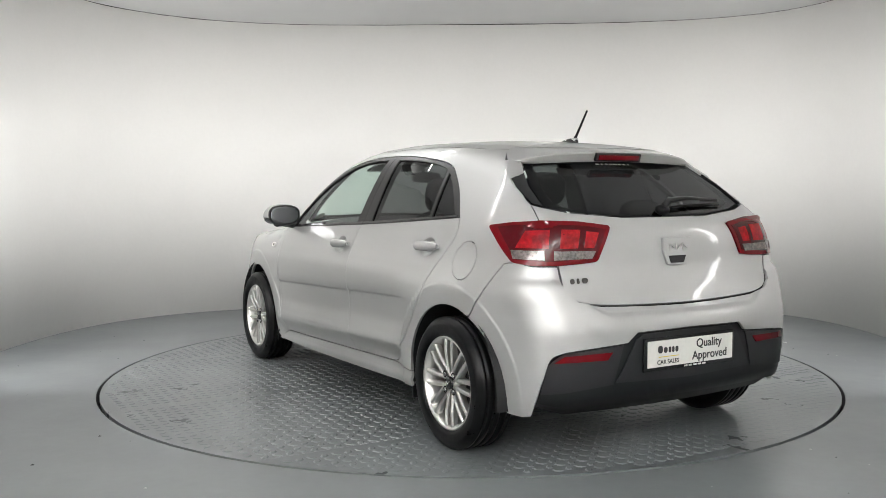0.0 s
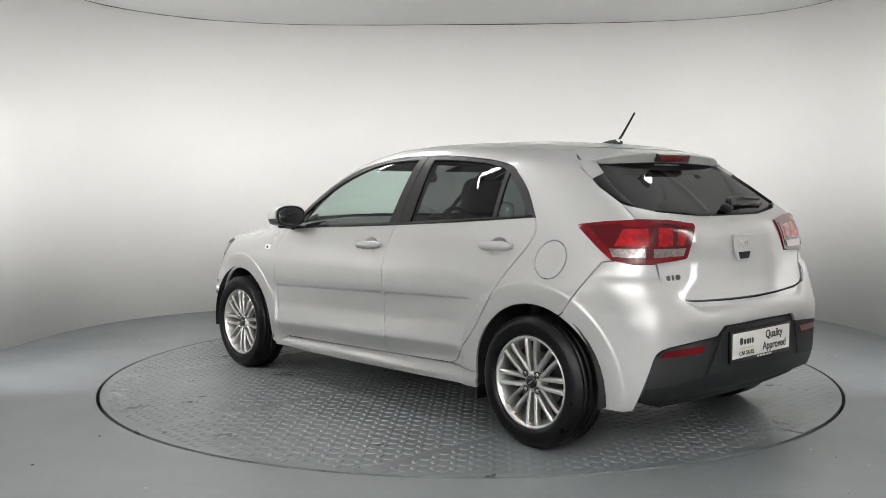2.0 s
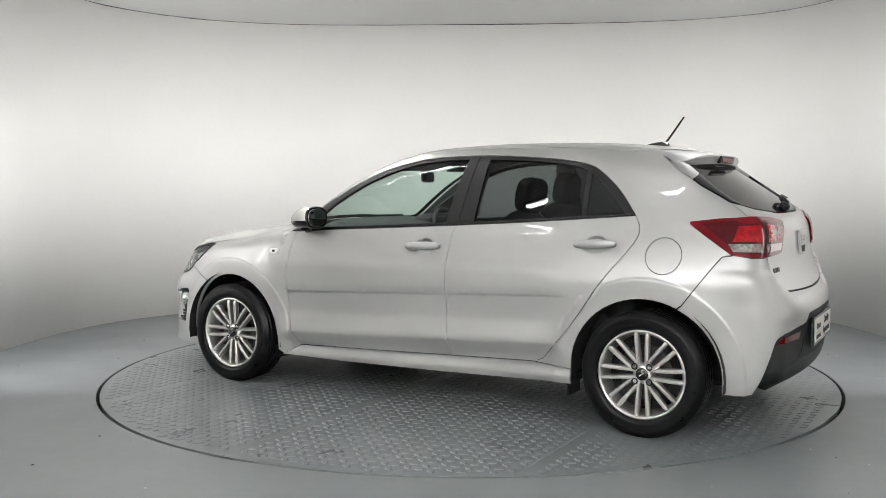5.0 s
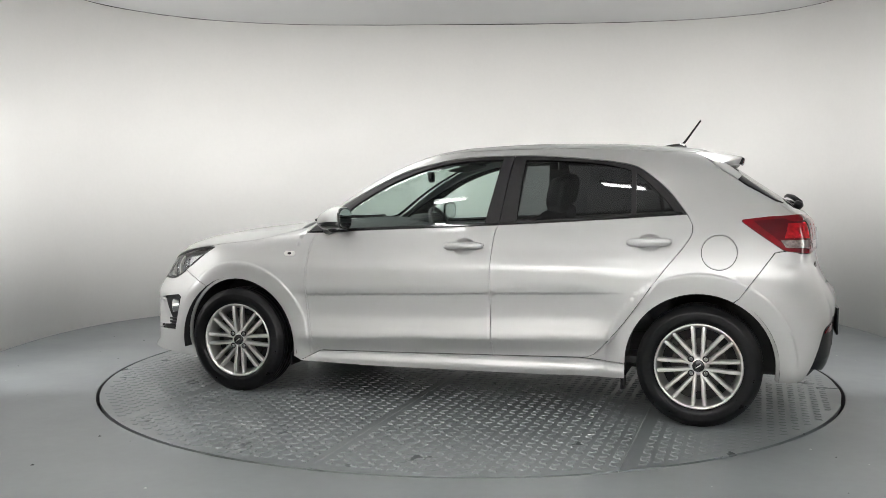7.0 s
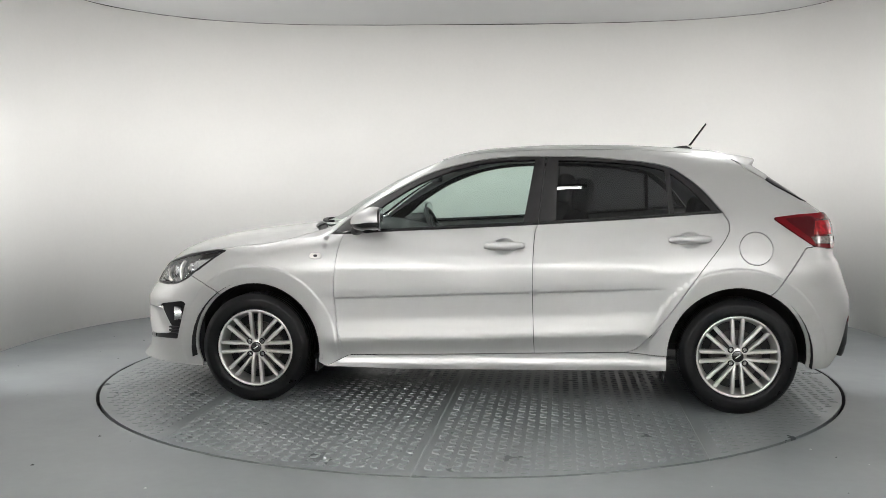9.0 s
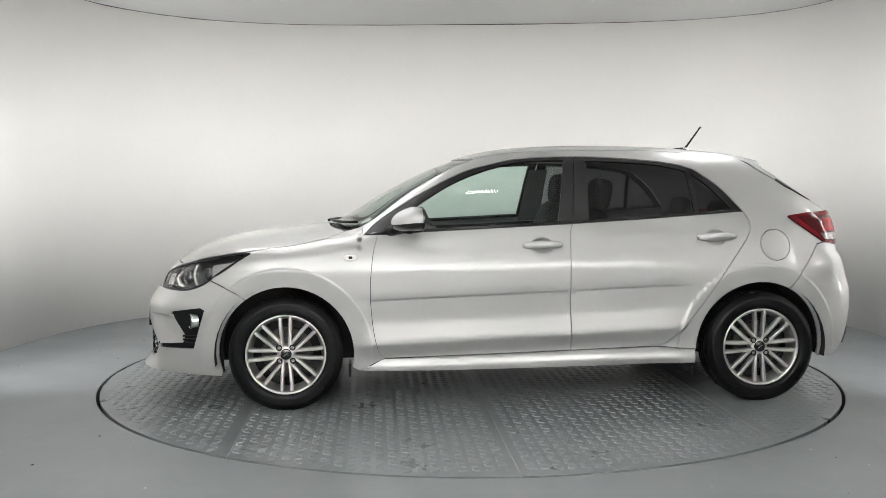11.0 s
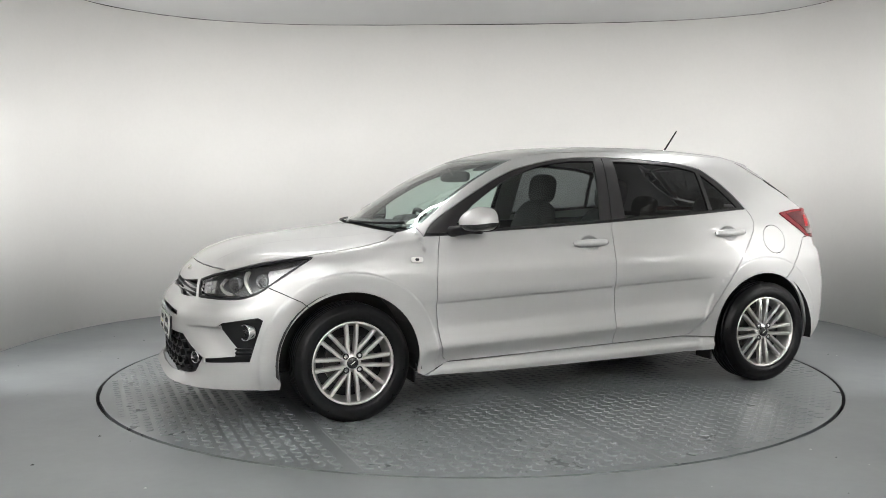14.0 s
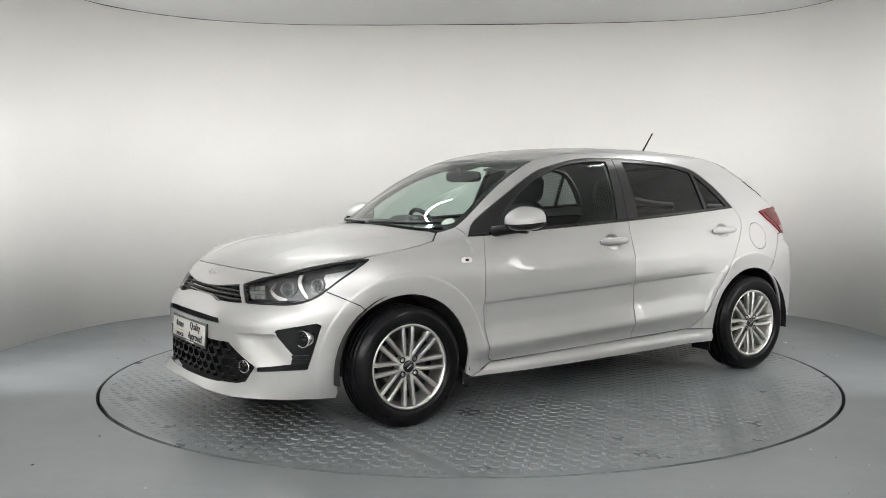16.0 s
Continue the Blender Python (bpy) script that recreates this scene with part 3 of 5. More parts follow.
# lines that neighbours share, as (x, z) on the side
BELT_F = [(-0.257, 0.979), (0.202, 0.957), (0.513, 0.943), (0.80, 0.926)]
BELT_R = [(-0.257, 0.979), (-0.7, 1.005), (-1.221, 1.041)]
DOOR_FRONT = [(0.80, 0.926), (0.827, 0.82), (0.842, 0.635), (0.831, 0.45), (0.803, 0.31), (0.785, 0.278), (0.755, 0.266)]
DOOR_MID = [(-0.257, 0.979), (-0.24, 0.915), (-0.231, 0.676), (-0.236, 0.45), (-0.241, 0.293)]
DOOR_REAR = [(-1.221, 1.041), (-1.249, 0.978), (-1.225, 0.904), (-1.101, 0.742), (-0.932, 0.504), (-0.80, 0.352), (-0.755, 0.318), (-0.703, 0.307)]
GATE_SEAM = [(-1.64, 0.632, 1.105), (-1.677, 0.640, 1.078), (-1.716, 0.650, 1.048), (-1.735, 0.652, 1.036)]
DLO_TOP = [(-1.221, 1.041), (-1.118, 1.164), (-1.0, 1.259), (-0.941, 1.288), (-0.85, 1.308), (-0.703, 1.327), (-0.402, 1.348), (-0.035, 1.342), (0.213, 1.297),
           (0.371, 1.245), (0.594, 1.129), (0.788, 1.008), (0.88, 0.924)]


def crease(low, x0, x1):
    """A line along the doors that rises slowly to the rear."""
    return S(*[(x0 + (x1 - x0) * i / 60, low + 0.039 * (0.8 - x0 - (x1 - x0) * i / 60)) for i in range(61)])


def flare(ax, a0, a1):
    return [S(*arch(ax, a0, a1, r, 44)) for r in (0.385, 0.415, 0.440, 0.450, 0.458, 0.467)]


def build_sides():
    folds = [crease(v, 0.83, -1.0) for v in (0.3435, 0.3515, 0.572, 0.578, 0.582, 0.586, 0.592)]
    cups = [[S(*[(hx + r * 0.066 * math.cos(2 * math.pi * i / 30), hz - 0.004 + r * 0.046 * math.sin(2 * math.pi * i / 30)) for i in range(31)]) for r in (0.3, 0.5, 0.65, 0.8, 0.92, 1.03)]
            for hx, hz in HANDLES]
    front = S(*spl(*BELT_F)) + S(*spl(*DOOR_FRONT))[1:] + S((0.3, 0.277)) + S(*spl(*reversed(DOOR_MID)))
    doors = lay("front_door", front, rays_round, PAINT, car, "silver front door skin with a sharp crease", 2, spacing=0.018, lines=folds + cups[0])
    rear = S(*spl(*BELT_R)) + S(*spl(*DOOR_REAR))[1:] + S((-0.5, 0.301)) + S(*spl(*reversed(DOOR_MID)))
    doors += lay("rear_door", rear, rays_round, PAINT, car, "silver rear door skin cut back round the wheel", 2, spacing=0.018, lines=folds + cups[1])
    fender = (S((0.80, 0.926), (0.88, 0.924)) + T((0.885, 0.635), (0.975, 0.60)) + spl(*R3((0.975, 0.60, 0.940), (1.081, 0.715, 0.896), (1.171, 0.726, 0.879), (1.508, 0.748, 0.833)))
              + R3((1.475, 0.765, 0.826), (1.64, 0.771, 0.732)) + S((1.70, 0.692), (1.62, 0.655), (1.537, 0.614), (1.503, 0.587)) + S(*arch(AXLE, 54, 180 + 12)) + S((0.9, 0.2), (0.775, 0.262))
              + S(*spl(*reversed(DOOR_FRONT))))
    lay("front_fender", fender, rays_round, PAINT, car, "", 2, spacing=0.022, lines=flare(AXLE, 40, 190))
    frame = (S(*spl(*reversed(DLO_TOP))) + S(*spl(*DOOR_REAR))[1:] + S((-0.93, 0.292)) + S(*arch(-AXLE, 0, 116)) + S((-1.473, 0.636), (-1.635, 0.861), (-1.69, 0.869))
             + R3((-1.475, 0.732, 1.012), (-1.60, 0.70, 1.026)) + R3(*reversed(GATE_SEAM))
             + spl(*R3((-1.638, 0.631, 1.107), (-1.502, 0.62, 1.183), (-1.375, 0.582, 1.264), (-1.34, 0.558, 1.29))) + T((-1.245, 0.475)) + T((-1.1, 0.495), (-0.8, 0.505), (-0.4, 0.51), (0.0, 0.515))
             + T(*spl((0.257, 0.52), (0.42, 0.555), (0.6, 0.59), (0.75, 0.62), (0.885, 0.635))))
    flap = S(*[(-1.378 + 0.084 * math.cos(2 * math.pi * i / 28), 0.858 + 0.084 * math.sin(2 * math.pi * i / 28)) for i in range(28)])
    left, right = lay("side_frame", frame, rays_round, PAINT, car, "silver roof rail and rear quarter panel", 2, spacing=0.024, holes=[flap], lines=flare(-AXLE, 5, 135))
    lay("fuel_flap", flap, rays_round, PAINT, car, "round silver fuel filler flap", 2, spacing=0.02)
    sill = S((0.9, 0.2), (0.775, 0.262), (0.3, 0.274), (-0.241, 0.290), (-0.703, 0.303), (-0.93, 0.290), (-0.93, 0.215), (-0.5, 0.205), (0, 0.198), (0.5, 0.194))
    def ledge(q, nrm, uv):
        out = q.copy()
        out[:, 1] += 0.014 * (1 - step(q[:, 2], 0.232 - 0.014 * q[:, 0], 0.262 - 0.014 * q[:, 0]))
        return out
    lay("sill", sill, rays_round, PAINT, car, "", 2, spacing=0.014, warp=ledge)
    return doors


def build_top():
    hood = T((1.945, 0.0), (1.94, 0.234), (1.915, 0.42), (1.862, 0.575)) + R3((1.62, 0.728, 0.827), (1.508, 0.748, 0.834), (1.171, 0.724, 0.881), (1.081, 0.712, 0.898), (0.985, 0.60, 0.938)) \
        + T(*spl((1.0, 0.55), (1.065, 0.35), (1.10, 0.0)))
    folds = [T(*[(1.9 - 0.02 * i, 0.37 + 0.18 * (0.02 * i) / 0.9 - d) for i in range(44)]) for d in (-0.003, 0.006, 0.0175, 0.029, 0.038)]
    folds += [[flip_round(q) for q in ln] for ln in folds]
    lay("bonnet", both(hood, flip_round), rays_round, PAINT, car, "silver bonnet with raised edges", spacing=0.022, lines=folds)
    roof = T(*spl((0.335, 0.0), (0.32, 0.25), (0.257, 0.52))) + T((0.0, 0.515), (-0.4, 0.51), (-0.8, 0.505), (-1.1, 0.495), (-1.245, 0.475)) + T(*spl((-1.26, 0.4), (-1.30, 0.16), (-1.31, 0.0)))
    lay("roof", both(roof, flip_round), rays_round, PAINT, car)
    screen = T(*spl((1.05, 0.0), (1.02, 0.3), (0.945, 0.555), (0.88, 0.625))) + T(*spl((0.875, 0.632), (0.75, 0.617), (0.6, 0.587), (0.42, 0.552), (0.257, 0.517))) + T(*spl((0.32, 0.25), (0.335, 0.0)))
    inner = T(*spl((1.0, 0.0), (0.97, 0.3), (0.90, 0.53), (0.86, 0.585))) + T(*spl((0.85, 0.59), (0.75, 0.577), (0.6, 0.547), (0.42, 0.512), (0.31, 0.48))) + T(*spl((0.365, 0.25), (0.385, 0.0)))
    outer, hole = both(screen, flip_round), both(inner, flip_round)
    ws = lay("windscreen", outer, rays_round, CLEAR, car, "clear laminated windscreen", lift=-0.006, rim=0, spacing=0.04)[0]
    ws.visible_shadow = False
    lay("black_band", outer, rays_round, GLOSS, ws, "black printed edge", holes=[hole], lift=-0.010, rim=0, spacing=0.04, gap=0)
    cowl = T((1.13, 0.0), (1.10, 0.35), (1.0, 0.57), (0.95, 0.60), (0.93, 0.57), (1.0, 0.3), (1.03, 0.0))
    lay("cowl", both(cowl, flip_round), rays_round, TRIM, car, "black plastic cowl", lift=-0.022, rim=0)


def build_windows():
    """Black frames round the side windows, and the panes in them."""
    pane_f = S(*spl((-0.178, 0.990), (0.1, 0.977), (0.4, 0.962), (0.70, 0.949))) + S((0.688, 0.995)) + S(*spl((0.575, 1.092), (0.401, 1.198), (0.212, 1.274), (0.057, 1.312), (-0.098, 1.328), (-0.237, 1.331)))
    pane_r = S((-0.352, 1.003), (-0.945, 1.030), (-0.93, 1.265)) + S(*spl((-0.90, 1.277), (-0.80, 1.298), (-0.703, 1.310), (-0.5, 1.324), (-0.365, 1.328)))
    pane_q = S((-0.972, 1.031), (-1.165, 1.043)) + S(*spl((-1.165, 1.05), (-1.10, 1.125), (-1.03, 1.195), (-0.958, 1.253)))
    top = spl(*DLO_TOP, n=8)
    front_top = [q for q in top if q[0] > -0.297]
    rear_top = [q for q in top if q[0] < -0.303]
    frame_f = S(*spl(*BELT_F)) + S((0.88, 0.924)) + S(*reversed(front_top)) + S((-0.298, 1.349))
    frame_r = S(*spl(*BELT_R)) + S(*rear_top)[1:] + S((-0.302, 1.349))
    lay("window_frame", frame_f, rays_round, PILLAR, car, "black front window frame and pillar", 2, holes=[pane_f], lift=-0.003, spacing=0.03, gap=0.001)
    lay("window_frame", frame_r, rays_round, PILLAR, car, "black rear window frame and pillar", 2, holes=[pane_r, pane_q], lift=-0.003, spacing=0.03, gap=0.001)
    for name, loop, mat, label in (("front_window", pane_f, CLEAR, "clear front side window"), ("rear_window", pane_r, TINTED, "dark tinted rear side window"),
                                   ("quarter_window", pane_q, TINTED, "dark tinted fixed quarter window")):
        for ob in lay(name, loop, rays_round, mat, car, label, 2, lift=-0.010, rim=0, gap=-0.004, spacing=0.04):
            ob.visible_shadow = False
    seal = [(-0.257, 0.983), (0.202, 0.961), (0.513, 0.947), (0.86, 0.93), (0.86, 0.938), (0.513, 0.958), (0.202, 0.972), (-0.257, 0.994)]
    lay("belt_seal", S(*seal), rays_round, GLOSS, car, "", 2, lift=0.001, rim=0.006, gap=0)
    seal = [(-0.263, 0.983), (-0.7, 1.009), (-1.2, 1.044), (-1.19, 1.052), (-0.7, 1.02), (-0.263, 0.994)]
    lay("belt_seal", S(*seal), rays_round, GLOSS, car, "", 2, lift=0.001, rim=0.006, gap=0)


HEADLAMP = [(1.992, 0.42, 0.715), (2.009, 0.503, 0.632), (1.94, 0.597, 0.629), (1.837, 0.69, 0.630), (1.743, 0.738, 0.661), (1.64, 0.771, 0.732), (1.475, 0.765, 0.826), (1.504, 0.744, 0.836),
            (1.621, 0.735, 0.824), (1.849, 0.592, 0.772), (1.928, 0.504, 0.747)]
GRILLE = [(0.0, 0.684), (0.14, 0.687), (0.383, 0.710)], [(0.472, 0.632), (0.275, 0.626), (0.15, 0.644), (0.0, 0.646)]
LOW_GRILLE = [(0.0, 0.43), (0.30, 0.443), (0.46, 0.444), (0.593, 0.338), (0.553, 0.266), (0.50, 0.252), (0.30, 0.243), (0.0, 0.238)]
FOG = [(1.925, 0.655, 0.498), (1.912, 0.668, 0.514), (1.745, 0.748, 0.541), (1.72, 0.751, 0.529), (1.79, 0.731, 0.323), (1.99, 0.598, 0.314), (1.99, 0.598, 0.334), (1.86, 0.699, 0.345), (1.847, 0.704, 0.39)]


def build_nose():
    grille = both(N(*GRILLE[0]) + N(*GRILLE[1]), flip_u)
    slot = both(N((0.0, 0.557), (0.2, 0.557), (0.375, 0.552), (0.392, 0.530), (0.2, 0.530), (0.0, 0.530)), flip_u)
    low = both(N(*LOW_GRILLE), flip_u)
    fog = N3(*FOG)
    fog_r = [flip_u(q) for q in fog]
    half = N3((1.955, 0.0, 0.776), (1.95, 0.234, 0.776), (1.925, 0.42, 0.773), (1.875, 0.57, 0.766), (1.86, 0.585, 0.764)) + N3(*reversed([HEADLAMP[0], HEADLAMP[10]])) + N3(*spl(*HEADLAMP[1:6], n=3))[:-2] \
        + NS((1.70, 0.691), (1.62, 0.654), (1.537, 0.613), (1.505, 0.586)) + NS(*arch(AXLE, 53.5, -16)) + NS((1.64, 0.17)) + N3((1.78, 0.72, 0.175), (1.90, 0.66, 0.182), (2.02, 0.575, 0.190), (2.09, 0.47, 0.197), (2.16, 0.2, 0.202), (2.17, 0.0, 0.204))

    def shape(q, nrm, uv):
        # the lip juts out below, and the cheeks draw in round the lower grille
        out = q.copy()
        ya = np.abs(q[:, 1])
        edge = 0.485 + 0.115 * (0.492 - q[:, 2]) / 0.15
        hollow = 0.024 * np.clip((ya - edge) / 0.10, 0, 1) * (1 - step(q[:, 2], 0.484, 0.497)) * step(q[:, 2], 0.325, 0.345) * (1 - step(ya, 0.705, 0.72))
        out -= nrm * hollow[:, None]
        out[:, 0] += 0.026 * np.clip((0.245 - q[:, 2]) / 0.045, 0, 1) * (1 - step(np.abs(q[:, 1]), 0.46, 0.68))
        return out
    lay("front_bumper", both(half, flip_u), rays_nose, PAINT, car, "silver front bumper with dark openings", holes=[grille, slot, low, fog, fog_r], spacing=0.02, warp=shape,
        lines=[N(*[(-0.66 + 0.02 * i, v) for i in range(67)]) for v in (0.225, 0.2455)] + [N(*[(k * (0.49 + 0.01 * i), v) for i in range(20)]) for v in (0.482, 0.490, 0.499) for k in (1, -1)] + [NS(*arch(AXLE, 58, -14, r, 30)) for r in (0.385, 0.415, 0.440, 0.450, 0.458, 0.467)])
    for name, loop in (("upper_grille", grille), ("air_slot", slot), ("lower_grille", low)):
        lay(name, loop, rays_nose, GLOSS if name == "upper_grille" else DARK, car, "black opening in the bumper", lift=-0.035, rim=0, gap=-0.02, spacing=0.04)
    lay("fog_lamp_recess", fog, rays_nose, TRIM, car, "black fog lamp surround", 2, lift=-0.03, rim=0, gap=-0.02, spacing=0.03)
    lamp = N3(*spl(*HEADLAMP[1:8], n=4)) + N3(*HEADLAMP[8:]) + N3(HEADLAMP[0])
    for ob in lay("headlight", lamp, rays_nose, LENS, car, "clear swept-back headlight lens", 2, lift=-0.002, rim=0.004, gap=0.002, spacing=0.03):
        ob.visible_shadow = False
    lay("headlight_bowl", lamp, rays_nose, BOWL, car, "dark headlight housing", 2, lift=-0.05, rim=-0.03, gap=0.004, spacing=0.03)
    lay("headlight_rim", lamp, rays_nose, TRIM, car, "", 2, holes=[shrink(clean_loop(lamp, 0.02), 0.011)], lift=0.0005, rim=0.01, gap=0.001, spacing=0.02)


TAIL_LAMP = [(-1.475, 0.732, 1.011), (-1.60, 0.69, 1.027), (-1.735, 0.650, 1.035), (-1.78, 0.50, 1.029), (-1.807, 0.346, 1.010), (-1.823, 0.425, 0.868), (-1.82, 0.50, 0.862), (-1.803, 0.603, 0.858), (-1.75, 0.70, 0.856), (-1.69, 0.764, 0.867)]


def build_tail():
    gate = B((0.0, 1.046), (0.25, 1.047), (0.50, 1.070), (0.595, 1.092)) + B3(*GATE_SEAM) + B((0.50, 1.031), (0.346, 1.013), (0.425, 0.866), (0.50, 0.86), (0.61, 0.855)) \
        + B(*spl((0.602, 0.80), (0.594, 0.743), (0.55, 0.709), (0.438, 0.690), (0.2, 0.681), (0.0, 0.678)))
    lay("tailgate", both(gate, flip_u), rays_back, PAINT, car, "silver tailgate", spacing=0.028)
    pane = B((0.0, 1.05), (0.25, 1.051), (0.48, 1.072), (0.585, 1.094)) + B((0.57, 1.18), (0.505, 1.295), (0.25, 1.318), (0.0, 1.32))
    clear = B((0.0, 1.062), (0.25, 1.063), (0.46, 1.082), (0.53, 1.10)) + B((0.52, 1.18), (0.465, 1.285), (0.25, 1.305), (0.0, 1.308))
    back = lay("rear_screen", both(pane, flip_u), rays_back, REAR_TINT, car, "dark tinted rear window", lift=-0.004, rim=0, spacing=0.04)[0]
    back.visible_shadow = False
    lay("black_band", both(pane, flip_u), rays_back, GLOSS, back, "black printed edge", holes=[both(clear, flip_u)], lift=-0.010, rim=0, spacing=0.04, gap=0)
    strip = B3((-1.641, 0.625, 1.106), (-1.502, 0.616, 1.183), (-1.378, 0.578, 1.262), (-1.36, 0.555, 1.285)) + B((0.51, 1.295), (0.575, 1.18), (0.59, 1.095))
    lay("screen_side_strip", strip, rays_back, GLOSS, car, "gloss black strip beside the rear window", 2, lift=0.004, spacing=0.03)
    end = B3((-1.455, 0.610, 1.212), (-1.375, 0.588, 1.266), (-1.335, 0.562, 1.296)) + B((0.500, 1.305), (0.545, 1.238))
    lay("wing_end", end, rays_back, PAINT, car, "silver end of the wing", 2, lift=0.0065, gap=0, spacing=0.02)
    bumper = B((0.0, 0.671), (0.2, 0.674), (0.438, 0.683), (0.55, 0.702), (0.600, 0.738), (0.608, 0.80), (0.615, 0.850)) + B3((-1.75, 0.70, 0.852)) + BS((-1.69, 0.866), (-1.636, 0.859), (-1.474, 0.634)) \
        + BS(*arch(-AXLE, 117, 180 + 9)) + BS((-1.652, 0.230)) + B3((-1.76, 0.765, 0.228), (-1.80, 0.75, 0.235), (-1.818, 0.742, 0.289)) + B3(*spl((-1.85, 0.72, 0.40), (-1.875, 0.699, 0.485), (-1.89, 0.64, 0.511))) \
        + B3((-1.928, 0.344, 0.532), (-1.93, 0.30, 0.572), (-1.936, 0.0, 0.576))
    def brow(ya):
        return 0.650 + 0.15 * step(ya, 0.40, 0.66)

    def shoulder(q, nrm, uv):
        down = brow(np.abs(q[:, 1])) - q[:, 2]
        bulge = 0.014 * step(down, -0.010, 0.020) * (1 - step(down, 0.04, 0.17)) * (1 - step(q[:, 0], -1.72, -1.58))
        return q + nrm * bulge[:, None]
    rows = [B(*[(-0.64 + 0.02 * i, float(brow(np.array(abs(-0.64 + 0.02 * i)))) + v) for i in range(65)]) for v in (0.011, 0.002, -0.008, -0.021)]
    lay("rear_bumper", both(bumper, flip_u), rays_back, PAINT, car, "silver rear bumper", spacing=0.022, gap=0.0006, warp=shoulder, lines=rows + [BS(*arch(-AXLE, 112, 196, r, 30)) for r in (0.385, 0.415, 0.440, 0.450, 0.458, 0.467)])
    low = B3((-1.936, 0.0, 0.572), (-1.93, 0.298, 0.568), (-1.928, 0.344, 0.528), (-1.89, 0.64, 0.507), (-1.875, 0.695, 0.48), (-1.85, 0.715, 0.40), (-1.825, 0.735, 0.295), (-1.87, 0.62, 0.276), (-1.91, 0.3, 0.278), (-1.92, 0.0, 0.28))
    plate = B((0.0, 0.566), (0.26, 0.562), (0.30, 0.54), (0.40, 0.365), (0.0, 0.355))
    lay("rear_valance", both(low, flip_u), rays_back, TRIM, car, "black plastic rear valance", lift=-0.008, spacing=0.03)
    lay("plate_panel", both(plate, flip_u), rays_back, PLASTIC, car, "dark grey panel behind the rear plate", lift=-0.003, rim=0.02, spacing=0.03)
    lamp = soften(B3(*TAIL_LAMP), 0.014)
    smoke = B3(*spl((-1.535, 0.722, 1.006), (-1.685, 0.69, 1.018), (-1.796, 0.502, 1.013), (-1.808, 0.372, 0.998), n=3)) + B3((-1.818, 0.432, 0.885), (-1.79, 0.64, 0.872), (-1.70, 0.745, 0.878), (-1.60, 0.735, 0.955))
    clear_a = B3((-1.665, 0.747, 0.914), (-1.778, 0.664, 0.916), (-1.785, 0.667, 0.878), (-1.69, 0.755, 0.880))
    clear_b = B3((-1.793, 0.628, 0.915), (-1.815, 0.432, 0.912), (-1.818, 0.452, 0.880), (-1.797, 0.632, 0.878))
    glow_a = B3((-1.69, 0.69, 0.995), (-1.765, 0.625, 0.998), (-1.775, 0.64, 0.925), (-1.68, 0.735, 0.925))
    glow_b = B3((-1.785, 0.585, 1.0), (-1.80, 0.50, 0.998), (-1.81, 0.52, 0.925), (-1.793, 0.60, 0.925))
    glow_c = B3((-1.803, 0.47, 0.992), (-1.808, 0.41, 0.985), (-1.816, 0.44, 0.925), (-1.81, 0.49, 0.925))
    lights = lay("tail_light", lamp, rays_back, RED, car, "red wraparound tail light with clear lower strip", 2, lift=0.008, rim=0.03, spacing=0.02, gap=-0.0015)
    for s, ob in enumerate(lights):
        def under(name, loop, mat, lift, text=""):
            part(name, lay_mesh(name, loop, rays_back, mat, lift=lift, rim=0.004, gap=0.0, spacing=0.02, mirror=s == 1), ob, text)
        under("smoked_lens", smoke, RED_DEEP, 0.010, "smoked deep red lens")
        for loop in (glow_a, glow_b, glow_c):
            under("reflector", loop, RED_MID, 0.0105, "bright red reflector")
        for loop in (clear_a, clear_b):
            under("reversing_lens", loop, REVERSE, 0.0125, "clear ribbed reversing lens")


